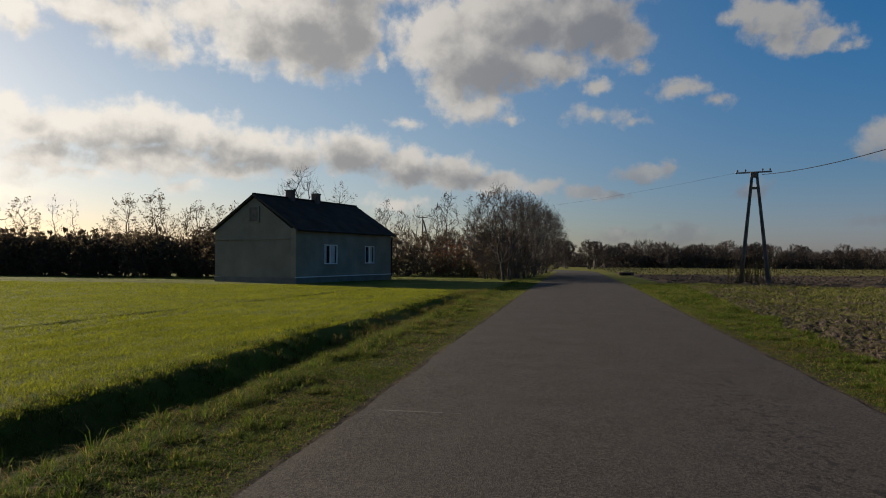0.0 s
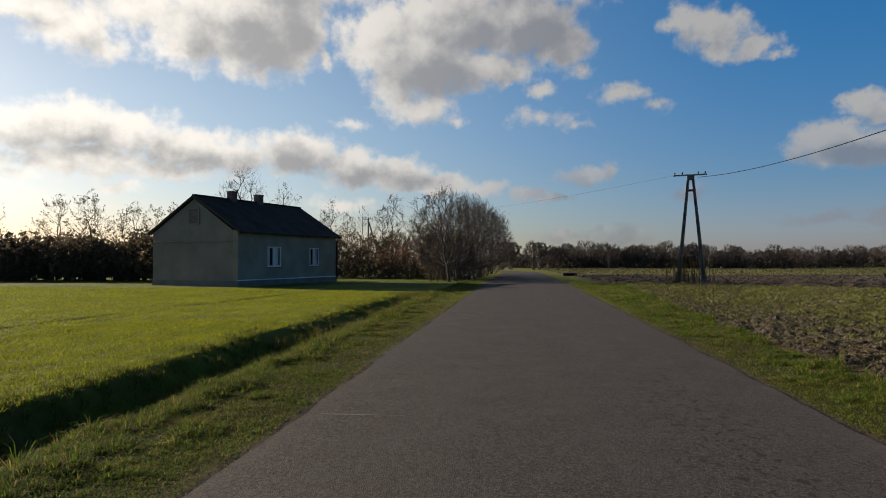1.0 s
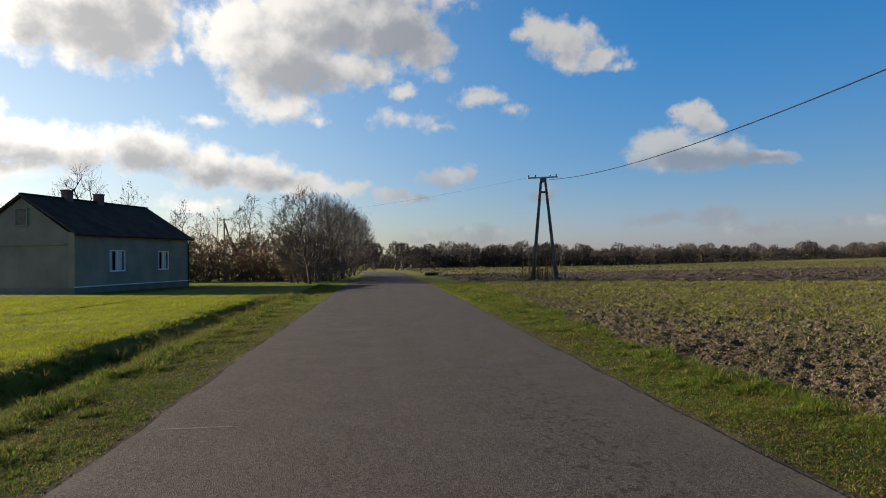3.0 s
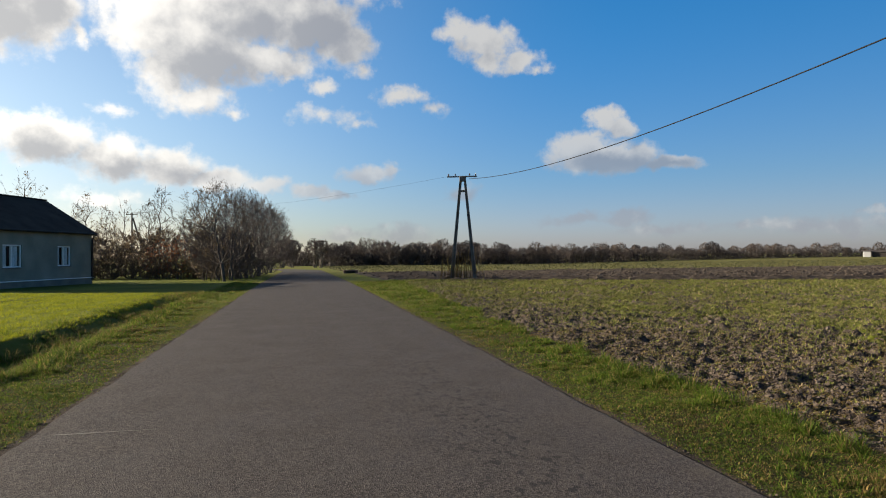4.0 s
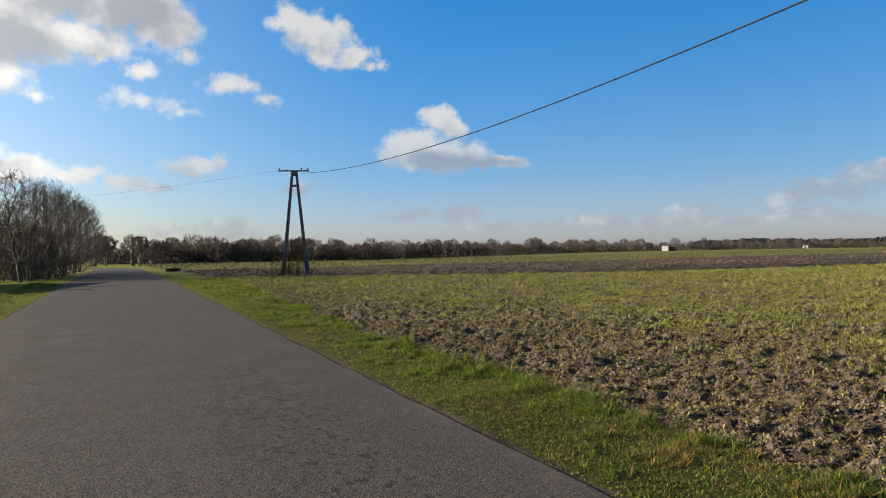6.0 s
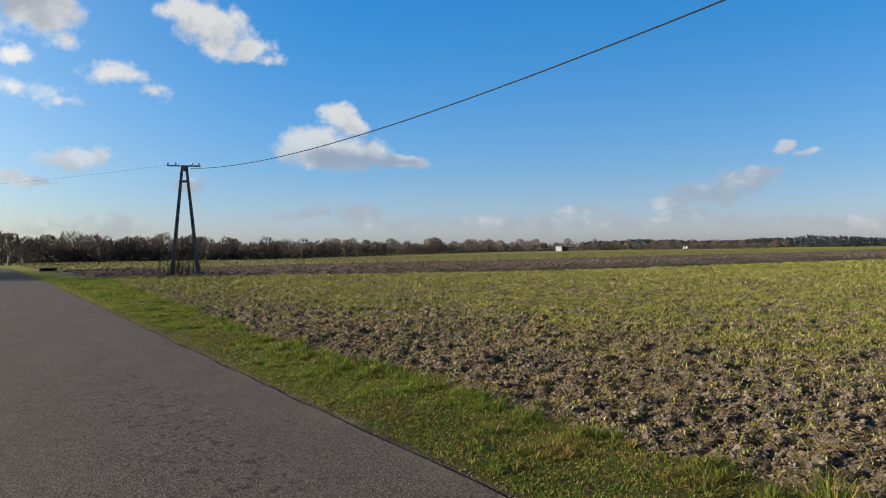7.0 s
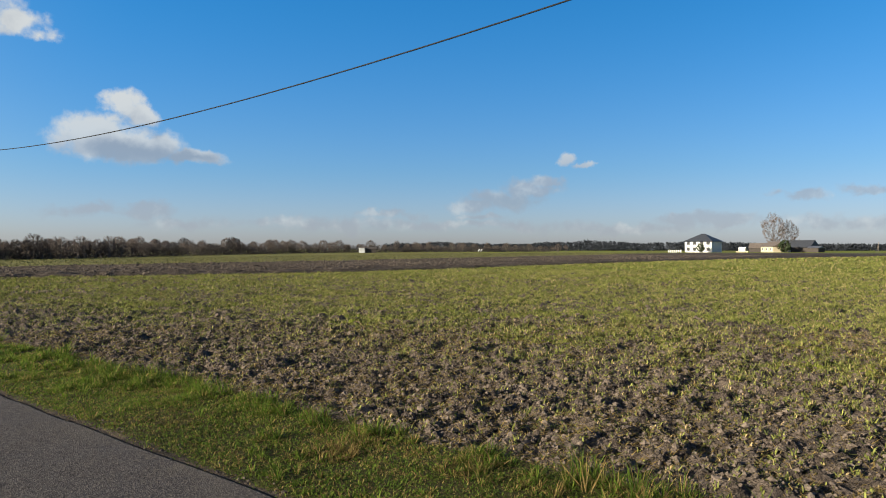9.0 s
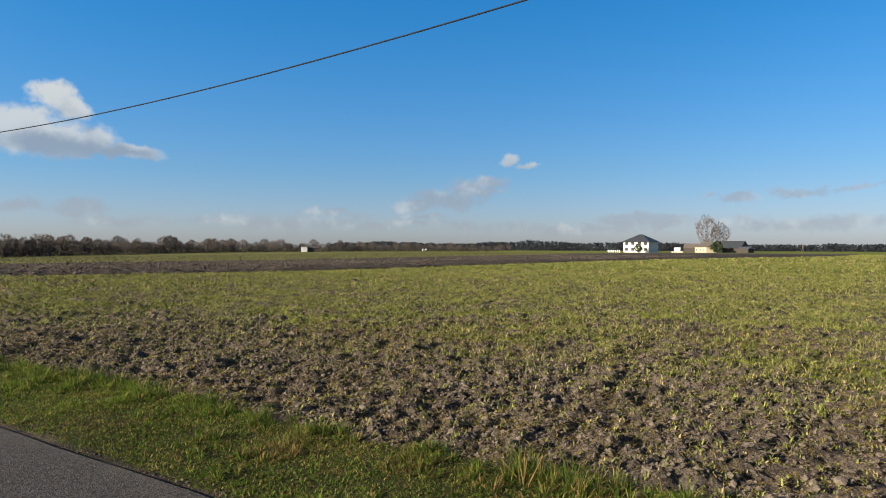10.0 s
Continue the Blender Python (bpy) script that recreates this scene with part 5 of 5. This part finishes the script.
def sow_left_field():
    rng = np.random.default_rng(311)
    near, far = [], []
    for x0, x1, y0, y1, dens, wide, bend in ((-10, -5.2, -6, 4, 250, 0.016, False), (-10, -5.2, 4, 16, 1500, 0.010, True), (-10, -5.0, 16, 34, 500, 0.018, False), (-18, -10, 7, 34, 380, 0.022, False), (-34, -18, 14, 35, 140, 0.04, False)):
        x, y = scatter(rng, x0, x1, y0, y1, dens)
        line = np.sin(x * 2 * np.pi / 0.9 + 0.6 * fuzz(x, y, 0.2, 71))
        tramline = tramlines(x, y)
        keep = (rng.random(len(x)) < 0.7 + 0.3 * line) & ((tramline > 0.10) | (rng.random(len(x)) < 0.3)) & (y < 34 - 0.35 * np.clip(x + 15, 0, None) + 0.8 * fuzz(x, y, 0.6, 72))
        x, y = x[keep], y[keep]
        h = (0.035 + 0.04 * fuzz(x, y, 0.9, 73)) * rng.uniform(0.6, 1.4, len(x))
        rows = (stand(x, y), h, wide * rng.uniform(0.7, 1.4, len(x)), rng.uniform(0.4, 1.5, len(x)))
        (near if bend else far).append(rows)
    grass("winter_crop", "dense low green winter crop", M_CROP, near)
    grass("winter_crop", "dense low green winter crop further into the field", M_CROP, far, False)


def sow_right_field():
    rng = np.random.default_rng(321)
    near, far = [], []
    for r0, r1, dens, each, wide, tall, spread, bend in ((0, 14, 215, 8, 0.0115, 0.072, 0.036, True), (14, 26, 170, 7, 0.015, 0.070, 0.04, False), (26, 48, 66, 5, 0.030, 0.085, 0.07, False), (48, 90, 5.5, 4, 0.07, 0.13, 0.12, False), (90, 240, 0.8, 4, 0.22, 0.17, 0.4, False)):
        x, y = scatter(rng, 4.3, r1 + 2, -4 if r0 == 0 else 0, min(r1, 43), dens)
        r = np.hypot(x, y)
        keep = (r >= r0) & (r < r1) & (x > field_edge(y)) & (rng.random(len(x)) < 0.62 + 0.5 * seed_cover(x, y)) & (y > 0.045 * x - 4.5) & (y < plough_near(x) - 0.3 * fuzz(x, y, 0.5, 70))
        x, y = x[keep], y[keep]
        rows = tufts(rng, x, y, each, spread * rng.uniform(0.6, 1.5, len(x)), tall * rng.uniform(0.45, 1.25, len(x)) * (0.7 + 0.6 * seed_cover(x, y)), wide)
        (near if bend else far).append(rows)
    grass("crop_seedlings", "tufts of pale green seedlings among brown clods", M_SEED, near)
    grass("crop_seedlings", "tufts of pale green seedlings further into the field", M_SEED, far, False)


def strew_straw():
    rng = np.random.default_rng(327)
    x, y = scatter(rng, 4.4, 14, -1.5, 13, 1700)
    keep = (x > field_edge(y)) & (np.hypot(x, y) < 14) & (rng.random(len(x)) < 0.35 + 0.65 * ramp(fuzz(x, y, 0.9, 28), 0.45, 0.65))
    x, y = x[keep], y[keep]
    n = len(x)
    at = stand(x, y) + np.array([0, 0, 0.012])
    grass("straw_bits", "dry straw and dead leaf bits on the soil", M_DRY, [(at, rng.uniform(0.01, 0.036, n), rng.uniform(0.006, 0.014, n), rng.uniform(1.0, 4.0, n))], False)


def sow_meadow():
    rng = np.random.default_rng(325)
    x, y = scatter(rng, 5, 260, 76, 175, 1.3)
    keep = (y > plough_far(x) + 0.5) & (y < 172 - 0.1 * x)
    x, y = x[keep], y[keep]
    n = len(x)
    grass("meadow_grass", "dull grass strip before the far trees", M_MEADOW, [(stand(x, y), 0.13 * rng.uniform(0.6, 1.4, n), 0.16 * rng.uniform(0.7, 1.4, n), rng.uniform(0.3, 1.0, n))], False)


def clod_field(name, label, mat, x, y, size, seed, crumbs=False):
    """Lumps of soil: twenty-sided stones with pushed corners, half sunk."""
    rng = np.random.default_rng(seed)
    bm = bmesh.new()
    if crumbs:
        tips = [bm.verts.new(c) for c in ((1, 0, 0), (0, 1, 0), (-1, 0, 0), (0, -1, 0), (0, 0, 1), (0, 0, -1))]
        for i in range(4):
            bm.faces.new((tips[i], tips[(i + 1) % 4], tips[4]))
            bm.faces.new((tips[(i + 1) % 4], tips[i], tips[5]))
        bm.verts.index_update()
    else:
        bmesh.ops.create_icosphere(bm, subdivisions=1, radius=1)
    v0 = np.array([v.co[:] for v in bm.verts])
    f0 = np.array([[v.index for v in f.verts] for f in bm.faces])
    bm.free()
    n = len(x)
    v = v0[None] * rng.uniform(0.62, 1.25, (n, len(v0), 1)) * np.stack([rng.uniform(0.8, 1.4, n), rng.uniform(0.7, 1.2, n), rng.uniform(0.5, 0.85, n)], -1)[:, None, :]
    a = rng.uniform(0, 6.28, n)
    c, s = np.cos(a)[:, None], np.sin(a)[:, None]
    v = np.stack([v[..., 0] * c - v[..., 1] * s, v[..., 0] * s + v[..., 1] * c, v[..., 2]], -1) * size[:, None, None]
    v += np.stack([x, y, height(x, y) + 0.2 * size], -1)[:, None, :]
    f = (f0[None] + (np.arange(n) * len(v0))[:, None, None]).reshape(-1, 3)
    tagged(new(name, raw(name, v, f, mat)), label, "soil", kind="stuff")


def strew_clods():
    rng = np.random.default_rng(331)
    x, y = scatter(rng, 4.3, 14, -4, 13, 190)
    keep = (x > field_edge(y) + 0.05) & (np.hypot(x, y) < 15) & (rng.random(len(x)) < 1.0 - 0.55 * seed_cover(x, y))
    x, y = x[keep], y[keep]
    clod_field("soil_clods", "crumbled brown clods on the sown field", M_CLOD, x, y, 0.007 + 0.034 * rng.random(len(x)) ** 3.5, 333)
    x, y = scatter(rng, 4.3, 14, -1.5, 12, 850)
    keep = (x > field_edge(y) + 0.02) & (np.hypot(x, y) < 14) & (rng.random(len(x)) < 1.0 - 0.5 * seed_cover(x, y))
    x, y = x[keep], y[keep]
    clod_field("soil_crumbs", "small sharp crumbs of dry brown soil", M_CLOD, x, y, 0.008 + 0.022 * rng.random(len(x)) ** 2, 336, True)
    x, y = scatter(rng, 3.0, 3.42, 0.5, 24, 260)
    keep = rng.random(len(x)) < (1 - ramp(x, 3.08, 3.42)) * ramp(fuzz(x, y, 1.1, 29), 0.3, 0.6)
    x1, y1 = x[keep], y[keep]
    x, y = scatter(rng, -2.42, -2.06, 2.5, 24, 260)
    keep = rng.random(len(x)) < ramp(x, -2.42, -2.12) * ramp(fuzz(x, y, 1.1, 30), 0.3, 0.6)
    x, y = np.concatenate([x1, x[keep]]), np.concatenate([y1, y[keep]])
    clod_field("edge_crumbs", "dark crumbs of soil along the asphalt edges", M_TURNED, x, y, 0.005 + 0.011 * rng.random(len(x)) ** 3, 334)
    x, y = scatter(rng, 4.8, 30, 4, 40, 34)
    r = np.hypot(x, y)
    keep = (x > field_edge(y) + 0.1) & (r > 14) & (r < 38) & (rng.random(len(x)) < 1.0 - 0.7 * seed_cover(x, y))
    x, y = x[keep], y[keep]
    clod_field("soil_clods", "crumbled brown clods further into the field", M_CLOD, x, y, 0.016 + 0.045 * rng.random(len(x)) ** 3, 335)
    x, y = scatter(rng, 6.0, 60, 36, 56, 6)
    keep = y > plough_near(x) + 0.7
    x, y = x[keep], y[keep]
    clod_field("plough_clods", "dark turned clods of the ploughed strip", M_TURNED, x, y, 0.035 + 0.085 * rng.random(len(x)) ** 2, 337)
    x, y = scatter(rng, 6.0, 160, 35, 76, 1.2)
    keep = (y > plough_near(x) + 11 * (1 - ramp(x, 60, 75)))
    x, y = x[keep], y[keep]
    clod_field("plough_clods", "dark turned clods far down the ploughed strip", M_TURNED, x, y, 0.07 + 0.09 * rng.random(len(x)) ** 2, 339)


sow_verges()
sow_left_field()
sow_right_field()
sow_meadow()
strew_straw()
strew_clods()

# ---- pale scratch across the road ----
v = [(-1.86, 6.40, 0.006), (-1.40, 6.38, 0.014), (-1.0, 6.36, 0.019), (-1.0, 6.364, 0.019), (-1.40, 6.392, 0.014), (-1.86, 6.418, 0.006)]
bm = bmesh.new()
ends = [bm.verts.new((a, b, c + 0.004)) for a, b, c in v]
bm.faces.new((ends[0], ends[1], ends[4], ends[5]))
bm.faces.new((ends[1], ends[2], ends[3], ends[4]))
part("scratch", bm, M_PLINTH, road, "pale scratch in the asphalt")
